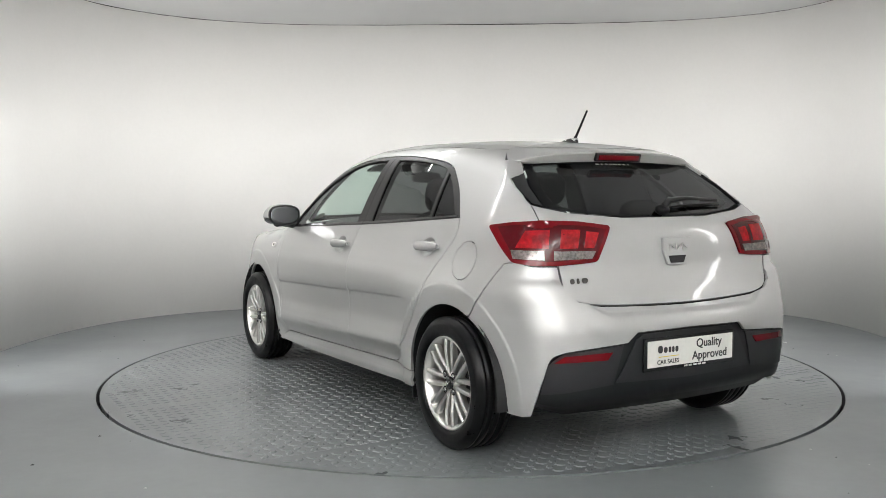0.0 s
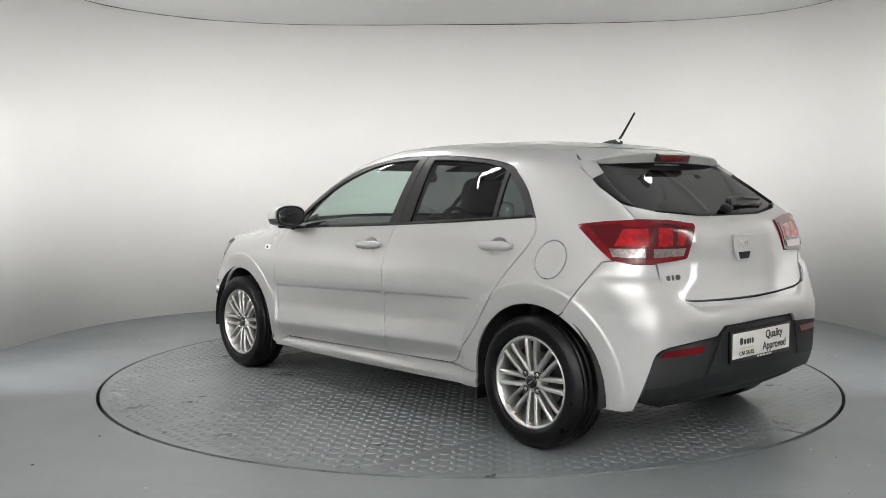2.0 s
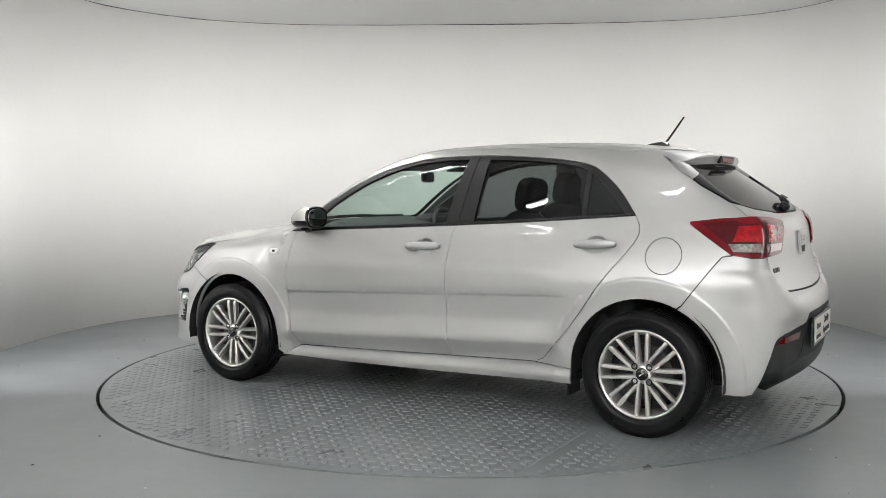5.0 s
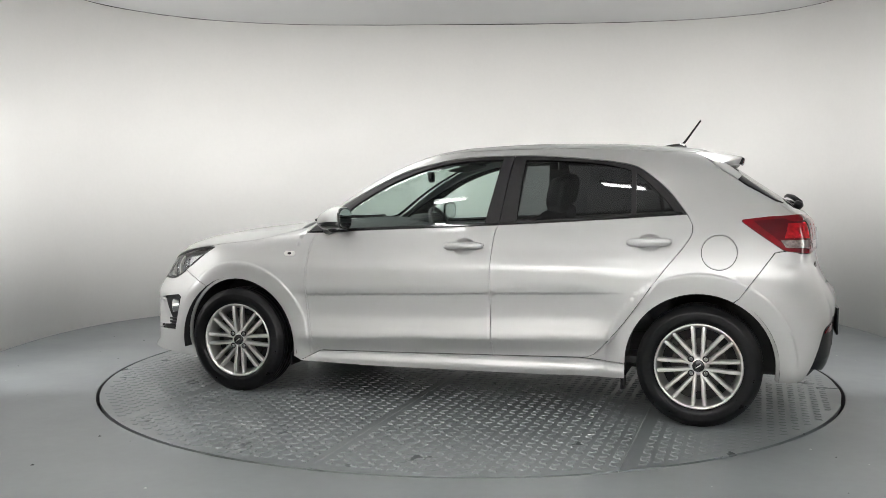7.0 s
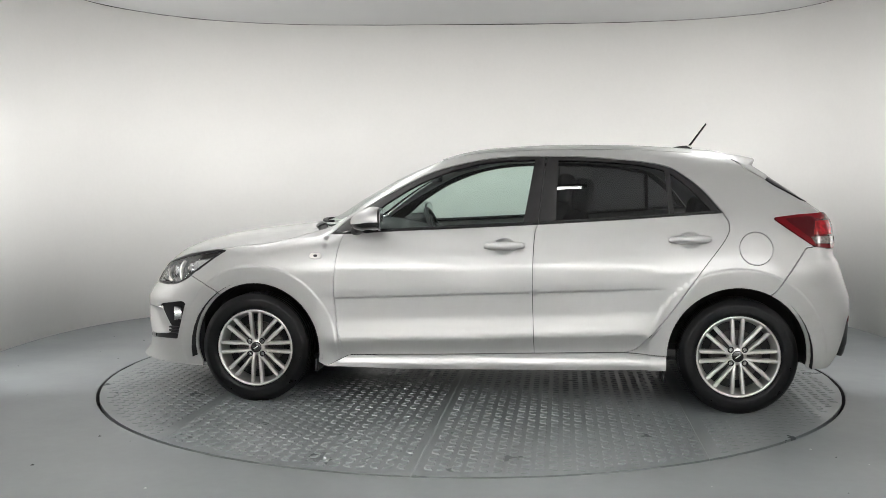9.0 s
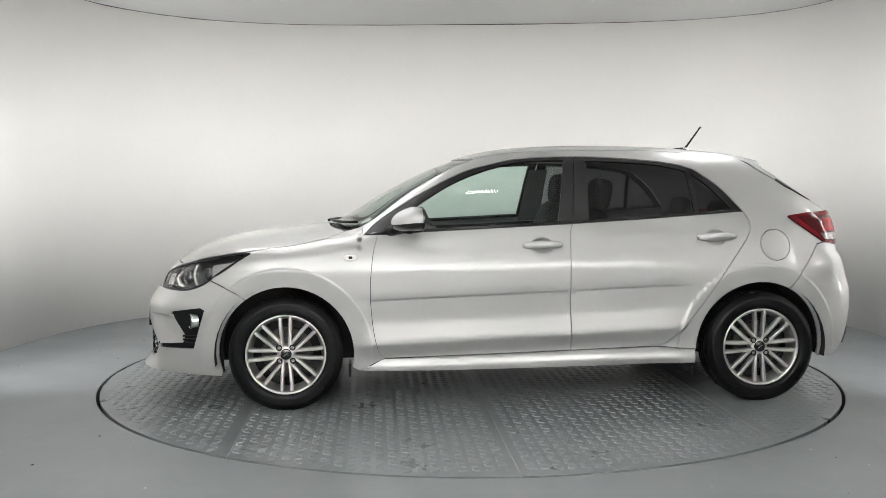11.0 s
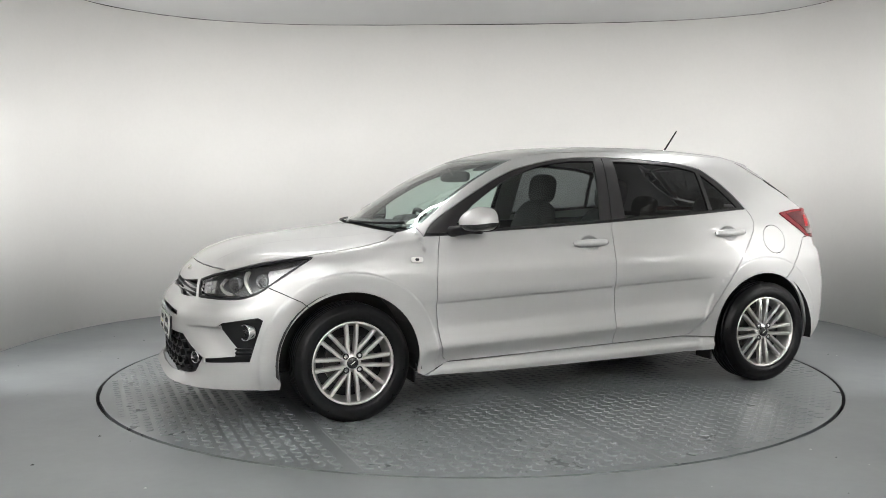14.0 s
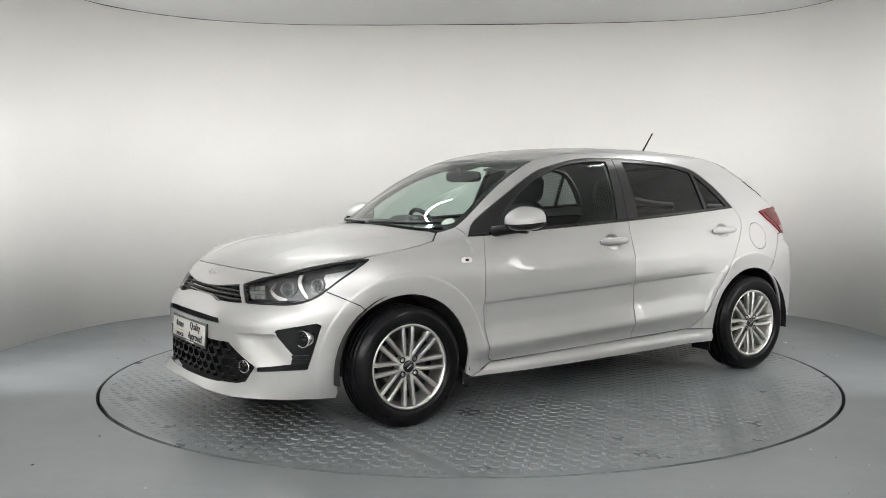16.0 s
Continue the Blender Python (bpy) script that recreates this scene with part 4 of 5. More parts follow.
def build_shell():
    """Dark inner body behind the panel gaps, wheel wells and belly."""
    side = S((-1.62, 0.85), (-1.2, 0.98), (-0.3, 0.955), (0.5, 0.92), (0.88, 0.9), (1.5, 0.80), (1.62, 0.62)) + S(*arch(AXLE, 40, 180, 0.375)) + S((0.9, 0.22), (-0.9, 0.22)) + S(*arch(-AXLE, 0, 130, 0.375))
    lay("inner_side", side, rays_round, DARK, car, "", 2, lift=-0.02, rim=0, spacing=0.06)
    hood = T((1.9, 0.0), (1.85, 0.45), (1.5, 0.66), (1.1, 0.66), (0.95, 0.6), (1.02, 0.3), (1.06, 0.0))
    lay("inner_front", both(hood, flip_round), rays_round, DARK, car, "", lift=-0.03, rim=0, spacing=0.06)
    nose = N((0.0, 0.76), (0.4, 0.74), (0.6, 0.70), (0.7, 0.62)) + NS((1.66, 0.55), (1.68, 0.3), (1.68, 0.18)) + N((0.5, 0.17), (0.0, 0.17))
    lay("inner_nose", both(nose, flip_u), rays_nose, DARK, car, "", lift=-0.06, rim=0, spacing=0.06)
    tail = B((0.0, 1.03), (0.5, 1.03), (0.6, 0.99), (0.64, 0.9)) + BS((-1.6, 0.8), (-1.66, 0.6), (-1.68, 0.3)) + B((0.6, 0.23), (0.0, 0.23))
    lay("inner_tail", both(tail, flip_u), rays_back, DARK, car, "", lift=-0.04, rim=0, spacing=0.06)
    for ax in (AXLE, -AXLE):
        for s in (1, -1):
            verts, faces = lathe([(0.376, 0.82), (0.376, 0.5), (0.25, 0.5), (0.12, 0.5), (0.0, 0.5)], 40)
            verts = [(x, y * s, z) for x, y, z in verts]
            keep = [q for q in faces if min(verts[i][2] for i in q) > -0.06]
            part("wheel_well", mesh_of("wheel_well", verts, keep, DARK), car, m=pose(ax, 0, HUB_Z))
    bm = box_bm(3.5, 0.98, 0.06, 0.02, Matrix.Translation((0.05, 0, 0.24)))
    box_bm(1.86, 1.5, 0.05, 0.02, Matrix.Translation((0, 0, 0.235)), bm=bm)
    part("belly", bm_mesh("belly", bm, DARK), car)


def build_wheel():
    """A wheel facing +y, its middle at the origin."""
    wheel = new("wheel")
    r = WHEEL_R
    prof = [(0.198, -0.075), (0.212, -0.090), (0.245, -0.100), (0.275, -0.096), (0.291, -0.078)]
    for s in (-0.055, -0.018, 0.018, 0.055):
        prof += [(r, s - 0.016), (r, s - 0.005), (r - 0.007, s - 0.004), (r - 0.007, s + 0.004), (r, s + 0.005), (r, s + 0.016)]
    prof += [(0.291, 0.078), (0.282, 0.090), (0.270, 0.097), (0.266, 0.0985), (0.262, 0.0985), (0.245, 0.101), (0.231, 0.099), (0.226, 0.0975), (0.218, 0.092), (0.211, 0.082), (0.209, 0.072)]
    verts, faces = lathe(prof, 72)
    me = mesh_of("tyre", verts, [tuple(reversed(q)) for q in faces], RUBBER, True)
    part("tyre", me, wheel, "black road tyre with worn sheen")
    prof = [(0.215, 0.074), (0.2125, 0.085), (0.208, 0.088), (0.202, 0.085), (0.197, 0.071), (0.185, 0.045), (0.178, -0.07)]
    verts, faces = lathe(prof, 72)
    part("rim", mesh_of("rim", verts, [tuple(reversed(q)) for q in faces], ALLOY, True), wheel, "bright alloy rim")
    # spokes in eight pairs
    bm = bmesh.new()
    for i in range(8):
        a = math.pi / 4 * i + math.pi / 2
        m0 = Matrix(((math.cos(a), 0, -math.sin(a), 0), (0, 1, 0, 0), (math.sin(a), 0, math.cos(a), 0), (0, 0, 0, 1)))
        for s in (-1, 1):
            ring = []
            for u, w, h0, h1, off in ((0.03, 0.010, 0.030, 0.064, 0.015), (0.07, 0.0105, 0.034, 0.070, 0.0195), (0.13, 0.0112, 0.046, 0.077, 0.0235), (0.178, 0.0115, 0.05, 0.078, 0.026), (0.200, 0.012, 0.05, 0.076, 0.028)):
                ring.append([bm.verts.new(m0 @ Vector((u, h, s * off + v))) for v, h in ((-w, h0), (-w * 0.85, h1 - 0.006), (-w * 0.4, h1), (w * 0.4, h1), (w * 0.85, h1 - 0.006), (w, h0))])
            for p, q in zip(ring, ring[1:]):
                for k in range(6):
                    bm.faces.new((p[k], p[(k + 1) % 6], q[(k + 1) % 6], q[k]))
            bm.faces.new(ring[0])
            bm.faces.new(ring[-1])
    me = bm_mesh("spokes", bm, ALLOY, False)
    part("spokes", me, wheel, "slim twin alloy spokes")
    verts, faces = lathe([(0.0, 0.066), (0.034, 0.066), (0.046, 0.060), (0.050, 0.045), (0.050, 0.0)], 40)
    part("hub", mesh_of("hub", verts, [tuple(reversed(q)) for q in faces], ALLOY, True), wheel)
    verts, faces = lathe([(0.0, 0.077), (0.024, 0.076), (0.029, 0.073), (0.030, 0.06)], 32)
    cap = part("hub_cap", mesh_of("hub_cap", verts, [tuple(reversed(q)) for q in faces], GLOSS, True), wheel, "black centre cap")
    bm = box_bm(0.030, 0.002, 0.005, 0, Matrix.Translation((0, 0.0765, 0.0)) @ pose(0, 0, 0, 0, 35, 0))
    part("badge_bar", bm_mesh("badge_bar", bm, ALLOY), cap)
    for i in range(4):
        a = math.pi / 4 + math.pi / 2 * i
        verts, faces = lathe([(0.0, 0.076), (0.006, 0.076), (0.0085, 0.073), (0.0085, 0.05)], 12)
        me = mesh_of("wheel_nut", verts, [tuple(reversed(q)) for q in faces], CHROME)
        part("wheel_nut", me, wheel, m=pose(0.05 * math.cos(a), 0.0, 0.05 * math.sin(a)))
        verts, faces = lathe([(0.0165, 0.0715), (0.0095, 0.0705)], 20)
        part("nut_seat", mesh_of("nut_seat", verts, faces, DARK), wheel, m=pose(0.05 * math.cos(a), 0.0, 0.05 * math.sin(a)))
    verts, faces = lathe([(0.0, 0.01), (0.13, 0.01), (0.135, 0.005), (0.135, -0.008), (0.0, -0.008)], 48)
    part("brake_disc", mesh_of("brake_disc", verts, [tuple(reversed(q)) for q in faces], ALLOY_DARK), wheel, "dull steel brake disc")
    verts, faces = lathe([(0.0, -0.012), (0.185, -0.012)], 48)
    part("back_plate", mesh_of("back_plate", verts, [tuple(reversed(q)) for q in faces], DARK), wheel)
    return wheel


def build_wheels():
    first = build_wheel()
    first.parent = car
    first["label"] = "silver alloy wheel with a black tyre"
    spots = [(AXLE, 1), (-AXLE, 1), (AXLE, -1), (-AXLE, -1)]
    for k, (ax, s) in enumerate(spots):
        m = pose(ax, s * 0.757, HUB_Z + 0.003, 0, 1.0, 0 if s > 0 else 180)
        if k == 0:
            first.matrix_basis = m
        else:
            copy_thing(first, m)


build_sides()
build_top()
build_windows()
build_nose()
build_tail()
build_shell()
build_wheels()

# ---- the car's smaller parts ----
def on_skin(o, d):
    q = cast(np.array([o], float), np.array([d], float))
    return Vector(q[0]), Vector(normals_at(q)[0])


def on_side(x, z):
    return on_skin((x, 0, z), (0, 1, 0))


def on_back(y, z):
    return on_skin((-1.0, y, z), (-1, 0, 0))


def on_nose(y, z):
    return on_skin((1.1, y, z), (1, 0, 0))


def on_top(x, y):
    return on_skin((x, y, 0.6), (0, 0, 1))


def seat_pose(q, n, along, lift=0.0):
    """Local z out of the skin, local x along the given way."""
    zz = n.normalized()
    xx = (Vector(along) - zz * zz.dot(Vector(along))).normalized()
    yy = zz.cross(xx)
    m = Matrix((xx, yy, zz)).transposed().to_4x4()
    m.translation = q + zz * lift
    return m


def slab(loop, thick, bevel=0.0):
    """A flat plate in x, y with its face at z = thick."""
    bm = bmesh.new()
    low = [bm.verts.new((x, y, 0)) for x, y in loop]
    mid = [bm.verts.new((x, y, thick - bevel)) for x, y in loop]
    cx, cy = sum(q[0] for q in loop) / len(loop), sum(q[1] for q in loop) / len(loop)
    top = [bm.verts.new((x + (cx - x) / max(math.dist((x, y), (cx, cy)), 1e-6) * bevel, y + (cy - y) / max(math.dist((x, y), (cx, cy)), 1e-6) * bevel, thick)) for x, y in loop]
    n = len(loop)
    for i in range(n):
        j = (i + 1) % n
        bm.faces.new((low[i], low[j], mid[j], mid[i]))
        bm.faces.new((mid[i], mid[j], top[j], top[i]))
    bm.faces.new(top)
    bm.faces.new(low)
    return bm


def pill(w, h, n=8):
    r = min(w, h) / 2
    return [((w / 2 - r) * (1 if math.cos(a) >= 0 else -1) + r * math.cos(a), (h / 2 - r) * (1 if math.sin(a) >= 0 else -1) + r * math.sin(a))
            for a in [2 * math.pi * (i + 0.5) / (4 * n) for i in range(4 * n)]]


def blob(sx, sy, sz, e=2.6, nu=28, nv=16, bend=None):
    """A rounded body with half sizes sx, sy, sz; e: 2 round, 5 boxy."""
    verts, faces = [], []

    def pw(c):
        return math.copysign(abs(c) ** (2 / e), c)
    for j in range(nv + 1):
        b = -math.pi / 2 + math.pi * j / nv
        for i in range(nu):
            a = 2 * math.pi * i / nu
            p = (sx * pw(math.cos(b)) * pw(math.cos(a)), sy * pw(math.cos(b)) * pw(math.sin(a)), sz * pw(math.sin(b)))
            verts.append(bend(*p) if bend else p)
    for j in range(nv):
        for i in range(nu):
            k = (i + 1) % nu
            faces.append((j * nu + i, j * nu + k, j * nu + nu + k, j * nu + nu + i))
    return verts, faces


def blob_mesh(name, mat, *a, **more):
    verts, faces = blob(*a, **more)
    return mesh_of(name, verts, faces, mat, True)


def tube(points, r, n=10):
    """A round bar along points."""
    verts, faces = [], []
    p = [Vector(q) for q in points]
    for i, q in enumerate(p):
        d = (p[min(i + 1, len(p) - 1)] - p[max(i - 1, 0)]).normalized()
        s = d.cross(Vector((0, 0, 1)) if abs(d.z) < 0.9 else Vector((1, 0, 0))).normalized()
        t = d.cross(s)
        rr = r[i] if isinstance(r, (list, tuple)) else r
        for k in range(n):
            a = 2 * math.pi * k / n
            verts.append(tuple(q + s * rr * math.cos(a) + t * rr * math.sin(a)))
    for i in range(len(p) - 1):
        for k in range(n):
            faces.append((i * n + k, i * n + (k + 1) % n, i * n + n + (k + 1) % n, i * n + n + k))
    faces += [tuple(reversed(range(n))), tuple((len(p) - 1) * n + k for k in range(n))]
    return verts, faces


def words(text, size, mat, name):
    """Lettering as a mesh, centred, in x and y, facing +z."""
    curve = bpy.data.curves.new(name, "FONT")
    curve.body, curve.size, curve.extrude, curve.align_x, curve.align_y = text, size, 0.0008, "CENTER", "CENTER"
    curve.offset = size * 0.012
    holder = bpy.data.objects.new(name, curve)
    me = bpy.data.meshes.new_from_object(holder)
    me.name = name
    me.materials.clear()
    me.materials.append(mat)
    bpy.data.objects.remove(holder)
    bpy.data.curves.remove(curve)
    return me


def flip_m(m):
    """The pose mirrored to the other side of the car (for shapes that are their own mirror image)."""
    r = Matrix.Diagonal((1, -1, 1, 1)) @ m @ Matrix.Diagonal((1, -1, 1, 1))
    return r


def twice(name, me, m, label=""):
    part(name, me, car, label, m)
    part(name, me, car, label, flip_m(m))


def build_handles():
    for hx, hz in HANDLES:
        q, n = on_side(hx, hz + 0.05)
        q = Vector((hx, side_of(hx, hz) + 0.004, hz))
        for s in (1, -1):
            ring, verts, faces = 10, [], []
            for u in [i / 14 for i in range(15)]:
                x = (u - 0.5) * 0.22
                f = 1 - abs(2 * u - 1) ** 4
                hgt, dep = 0.010 + 0.0125 * f, 0.005 + 0.008 * f
                out = 0.012 + 0.012 * (1 - (2 * u - 1) ** 2)
                for k in range(ring):
                    a = 2 * math.pi * k / ring
                    verts.append((x, s * (out + dep * math.cos(a)), hgt * math.copysign(abs(math.sin(a)) ** 0.8, math.sin(a)) + 0.006 * (0.5 - u)))
            for i in range(14):
                for k in range(ring):
                    faces.append((i * ring + k, i * ring + (k + 1) % ring, (i + 1) * ring + (k + 1) % ring, (i + 1) * ring + k))
            faces += [tuple(range(ring)), tuple(14 * ring + k for k in reversed(range(ring)))]
            if s > 0:
                faces = [tuple(reversed(t)) for t in faces]
            me = mesh_of("door_handle", verts, faces, PAINT, True)
            handle = part("door_handle", me, car, "silver pull handle", Matrix.Translation((q.x, s * q.y, q.z)))
            bm = box_bm(0.03, 0.02, 0.02, 0.003, Matrix.Translation((-0.088, s * 0.006, 0)))
            part("lock_cover", bm_mesh("lock_cover", bm, PAINT), handle)


def side_of(x, z):
    """The door's face beside a handle, without the hollow behind it."""
    return float(side_w(np.array([z]))[0] - taper(np.array([x]))[0])


def build_mirror():
    for s in (1, -1):
        def shape(x, y, z):
            # a drop lying on its side: low and narrow in front, tall and cut flat at the back
            k = max(x, 0) / 0.12
            up = 0.74 if z < 0 else 1.0 - 0.30 * k - 0.05 * y / 0.105
            return (max(x, -0.052) * (1 - 0.25 * max(y, 0) / 0.105 if x > 0 else 1.0), s * y * (1 - 0.12 * k), z * up - 0.006 - 0.012 * k)
        m = Matrix.Translation((0.622, s * 0.905, 1.012)) @ pose(0, 0, 0, 0, 0, s * 5)
        verts, faces = blob(0.108, 0.112, 0.072, 2.4, 56, 32, shape)
        def at_back(v):
            return v[0] < -0.0515
        cap = [q for q in faces if min(q) >= 56 * 15 and not all(at_back(verts[i]) for i in q)]
        low = [q for q in faces if q not in set(cap)]
        mirror = part("door_mirror", mesh_of("door_mirror", verts, cap if s > 0 else [tuple(reversed(q)) for q in cap], PAINT, True), car, "silver-capped door mirror", m)
        part("lower_shell", mesh_of("lower_shell", verts, low, GLOSS, True), mirror, "black lower shell")
        loop = [(0.090 * math.copysign(abs(math.cos(a)) ** 0.8, math.cos(a)), 0.050 * math.copysign(abs(math.sin(a)) ** 0.7, math.sin(a))) for a in [2 * math.pi * i / 28 for i in range(28)]]
        frame = [(1.17 * a, 1.24 * b) for a, b in loop]
        part("mirror_frame", bm_mesh("mirror_frame", slab(frame, 0.010, 0.004), GLOSS), mirror, "black mirror frame", pose(-0.046, 0, 0.0, 90, 0, -90))
        part("mirror_glass", bm_mesh("mirror_glass", slab(loop, 0.005, 0.002), MIRROR), mirror, "mirror glass", pose(-0.0528, 0, 0.0, 90, 0, -90))
        verts, faces = tube([(0.735, s * 0.77, 0.945), (0.70, s * 0.82, 0.955), (0.66, s * 0.88, 0.962), (0.63, s * 0.93, 0.968)], [0.03, 0.026, 0.024, 0.03], 12)
        part("mirror_arm", mesh_of("mirror_arm", verts, faces, TRIM, True), car, "black mirror arm")


def build_roof_bits():
    # wing over the rear window
    verts, faces = [], []
    rows = 33
    for i in range(rows):
        y = -0.56 + 1.12 * i / (rows - 1)
        e = abs(y) / 0.56
        root, _ = on_top(-1.31 + 0.07 * e ** 3, y * 0.87)
        tip = Vector((-1.462 + 0.066 * e ** 5 + 0.03 * e * e, y * 1.0, 1.343 - 0.020 * e * e - 0.034 * e ** 6))
        mid = (root + tip) / 2 + Vector((0, 0, 0.004))
        base, _ = on_back(min(max(y * 0.95, -0.53), 0.53), 1.292 - 0.012 * e)
        verts += [tuple(root + Vector((0.0, 0, 0.0))), tuple(mid), tuple(tip), tuple(tip + Vector((-0.004, 0, -0.010)) * (1 - 0.8 * e ** 6)), tuple(tip + Vector((0.014, 0, -0.046)) * (1 - 0.8 * e ** 6)), tuple(base + Vector((-0.004, 0, 0.012))), tuple(base + Vector((0.05, 0, 0.0)))]
    for i in range(rows - 1):
        for k in range(6):
            faces.append((i * 7 + k, i * 7 + k + 1, i * 7 + 8 + k, i * 7 + 7 + k))
    faces += [tuple(range(7)), tuple((rows - 1) * 7 + k for k in reversed(range(7)))]
    me = mesh_of("roof_wing", verts, [tuple(reversed(q)) for q in faces], PAINT, True)
    me.set_sharp_from_angle(angle=math.radians(40))
    part("roof_wing", me, car, "silver wing over the rear window")
    m = Matrix.Translation((-1.462, 0, 1.318)) @ pose(0, 0, 0, 0, -16, 0)
    lamp = part("brake_light", bm_mesh("brake_light", box_bm(0.02, 0.275, 0.040, 0.006), TRIM), car, "high brake light in a black frame", m)
    part("red_lens", bm_mesh("red_lens", box_bm(0.016, 0.245, 0.024, 0.004, Matrix.Translation((-0.006, 0, 0))), RED), lamp, "red lens")
    # black bars lettering row under it
    for i, w in enumerate((0.030, 0.018, 0.020, 0.024, 0.030, 0.018, 0.020, 0.012)):
        q, n = on_back(0.105 - 0.027 * i, 1.283)
        part("sticker_bar", bm_mesh("sticker_bar", slab(pill(w * 0.8, 0.012, 2), 0.001), WHITE), car, "white sticker lettering", seat_pose(q, n, (0, -1, 0), 0.0015))
    # aerial
    q, n = on_top(-1.09, 0.0)
    base = part("aerial_base", blob_mesh("aerial_base", GLOSS, 0.07, 0.026, 0.028, 2.2, 24, 12, lambda x, y, z: (x, y * (0.55 + 0.45 * (0.07 - x) / 0.14), max(z, -0.004) * (0.35 + 0.65 * (0.07 - x) / 0.14))), car, "black aerial foot",
                Matrix.Translation((-1.09, 0, q.z - 0.001)))
    verts, faces = tube([(-1.140, 0, q.z + 0.018), (-1.155, 0, q.z + 0.036), (-1.236, 0.002, 1.553)], [0.0075, 0.0062, 0.0048], 8)
    part("aerial_mast", mesh_of("aerial_mast", verts, faces, TRIM), car, "slanting black aerial mast")
    q2, _ = on_top(-1.14, 0)
    part("aerial_collar", bm_mesh("aerial_collar", box_bm(0.028, 0.03, 0.022, 0.006), CHROME), car, "", Matrix.Translation((-1.138, 0, q2.z + 0.014)))


def build_rear_bits():
    # wiper
    q0, n0 = on_back(0.0, 1.068)
    part("wiper_pivot", blob_mesh("wiper_pivot", TRIM, 0.035, 0.026, 0.022, 2.5), car, "black wiper pivot", seat_pose(q0, n0, (0, -1, 0), 0.01))
    pts = []
    for y, z, l in ((0.0, 1.068, 0.024), (-0.06, 1.092, 0.03), (-0.2, 1.104, 0.026), (-0.40, 1.098, 0.02)):
        q, n = on_back(y, z)
        pts.append(q + n * l)
    verts, faces = tube(pts, [0.016, 0.014, 0.010, 0.006])
    part("wiper_arm", mesh_of("wiper_arm", verts, faces, TRIM, True), car, "black rear wiper arm")
    pts = []
    for y, z in ((-0.07, 1.078), (-0.2, 1.086), (-0.32, 1.088), (-0.41, 1.088)):
        q, n = on_back(y, z)
        pts.append(q + n * 0.006)
    verts, faces = tube(pts, 0.007)
    part("wiper_blade", mesh_of("wiper_blade", verts, faces, RUBBER, True), car, "black rubber wiper blade")
    # badge and latch on the tailgate
    q, n = on_back(0.0, 0.9)
    m = seat_pose(q, n, (0, -1, 0), 0.0)
    loop = [(-0.082, 0.058), (0.082, 0.058), (0.080, 0.0), (0.056, -0.058), (0.040, -0.064), (-0.040, -0.064), (-0.056, -0.058), (-0.080, 0.0)]
    badge = part("tailgate_badge", bm_mesh("tailgate_badge", slab(loop, 0.012, 0.004), PAINT), car, "silver badge plate with a latch slot", m)
    part("latch_slot", bm_mesh("latch_slot", slab([(-0.052, -0.022), (0.052, -0.022), (0.038, -0.054), (-0.038, -0.054)], 0.0135, 0.0), DARK), badge, "dark latch slot")
    for x, a, w in ((-0.045, 0, 0.030), (-0.028, 50, 0.026), (-0.005, 0, 0.030), (0.012, -50, 0.030), (0.030, 0, 0.030), (0.046, 60, 0.022)):
        part("emblem_bar", bm_mesh("emblem_bar", slab(pill(0.005, w, 2), 0.004), CHROME), badge, "bright emblem stroke", pose(x, 0.016, 0.0115, 0, 0, a))
    q, n = on_back(0.515, 0.79)
    m = seat_pose(q, n, (0, -1, 0), 0.0)
    for x, w in ((-0.038, 0.022), (-0.010, 0.012), (0.022, 0.030)):
        part("model_badge_bar", bm_mesh("model_badge_bar", slab(pill(w, 0.024, 2), 0.004, 0.001), ALLOY_DARK), car, "dull metal model badge stroke", m @ pose(x, 0, 0))
    # plate, reflectors, sensors
    plate_at(Matrix.Translation((-1.948, 0.012, 0.476)) @ pose(0, 0, 0, 90, 0, -90), 0.50, 0.112, True)
    for s in (1, -1):
        loop = B3((-1.873, 0.682, 0.468), (-1.89, 0.64, 0.494), (-1.922, 0.415, 0.497), (-1.918, 0.44, 0.466))
        part("reflector", lay_mesh("reflector", loop, rays_back, RED, lift=-0.002, rim=0.02, gap=0, spacing=0.03, mirror=s < 0), car, "red bumper reflector")
        loop = B3((-1.86, 0.712, 0.455), (-1.89, 0.655, 0.503), (-1.925, 0.36, 0.522), (-1.922, 0.41, 0.36), (-1.84, 0.728, 0.335))
        part("valance_pocket", lay_mesh("valance_pocket", loop, rays_back, PLASTIC, lift=-0.005, rim=0.02, gap=0, spacing=0.03, mirror=s < 0), car, "dark grey pocket round the reflector")
        for y, z in ((0.22, 0.597),):
            q, n = on_back(s * y, z)
            part("parking_sensor", bm_mesh("parking_sensor", slab(pill(0.02, 0.02, 5), 0.001), PAINT), car, "", seat_pose(q, n, (0, 1, 0), 0.0005))
            verts, faces = lathe([(0.0085, 0.002), (0.011, 0.002), (0.0115, 0.0)], 20, "z")
            part("sensor_ring", mesh_of("sensor_ring", verts, faces, PLASTIC), car, "", seat_pose(q, n, (0, 1, 0), 0.0006))


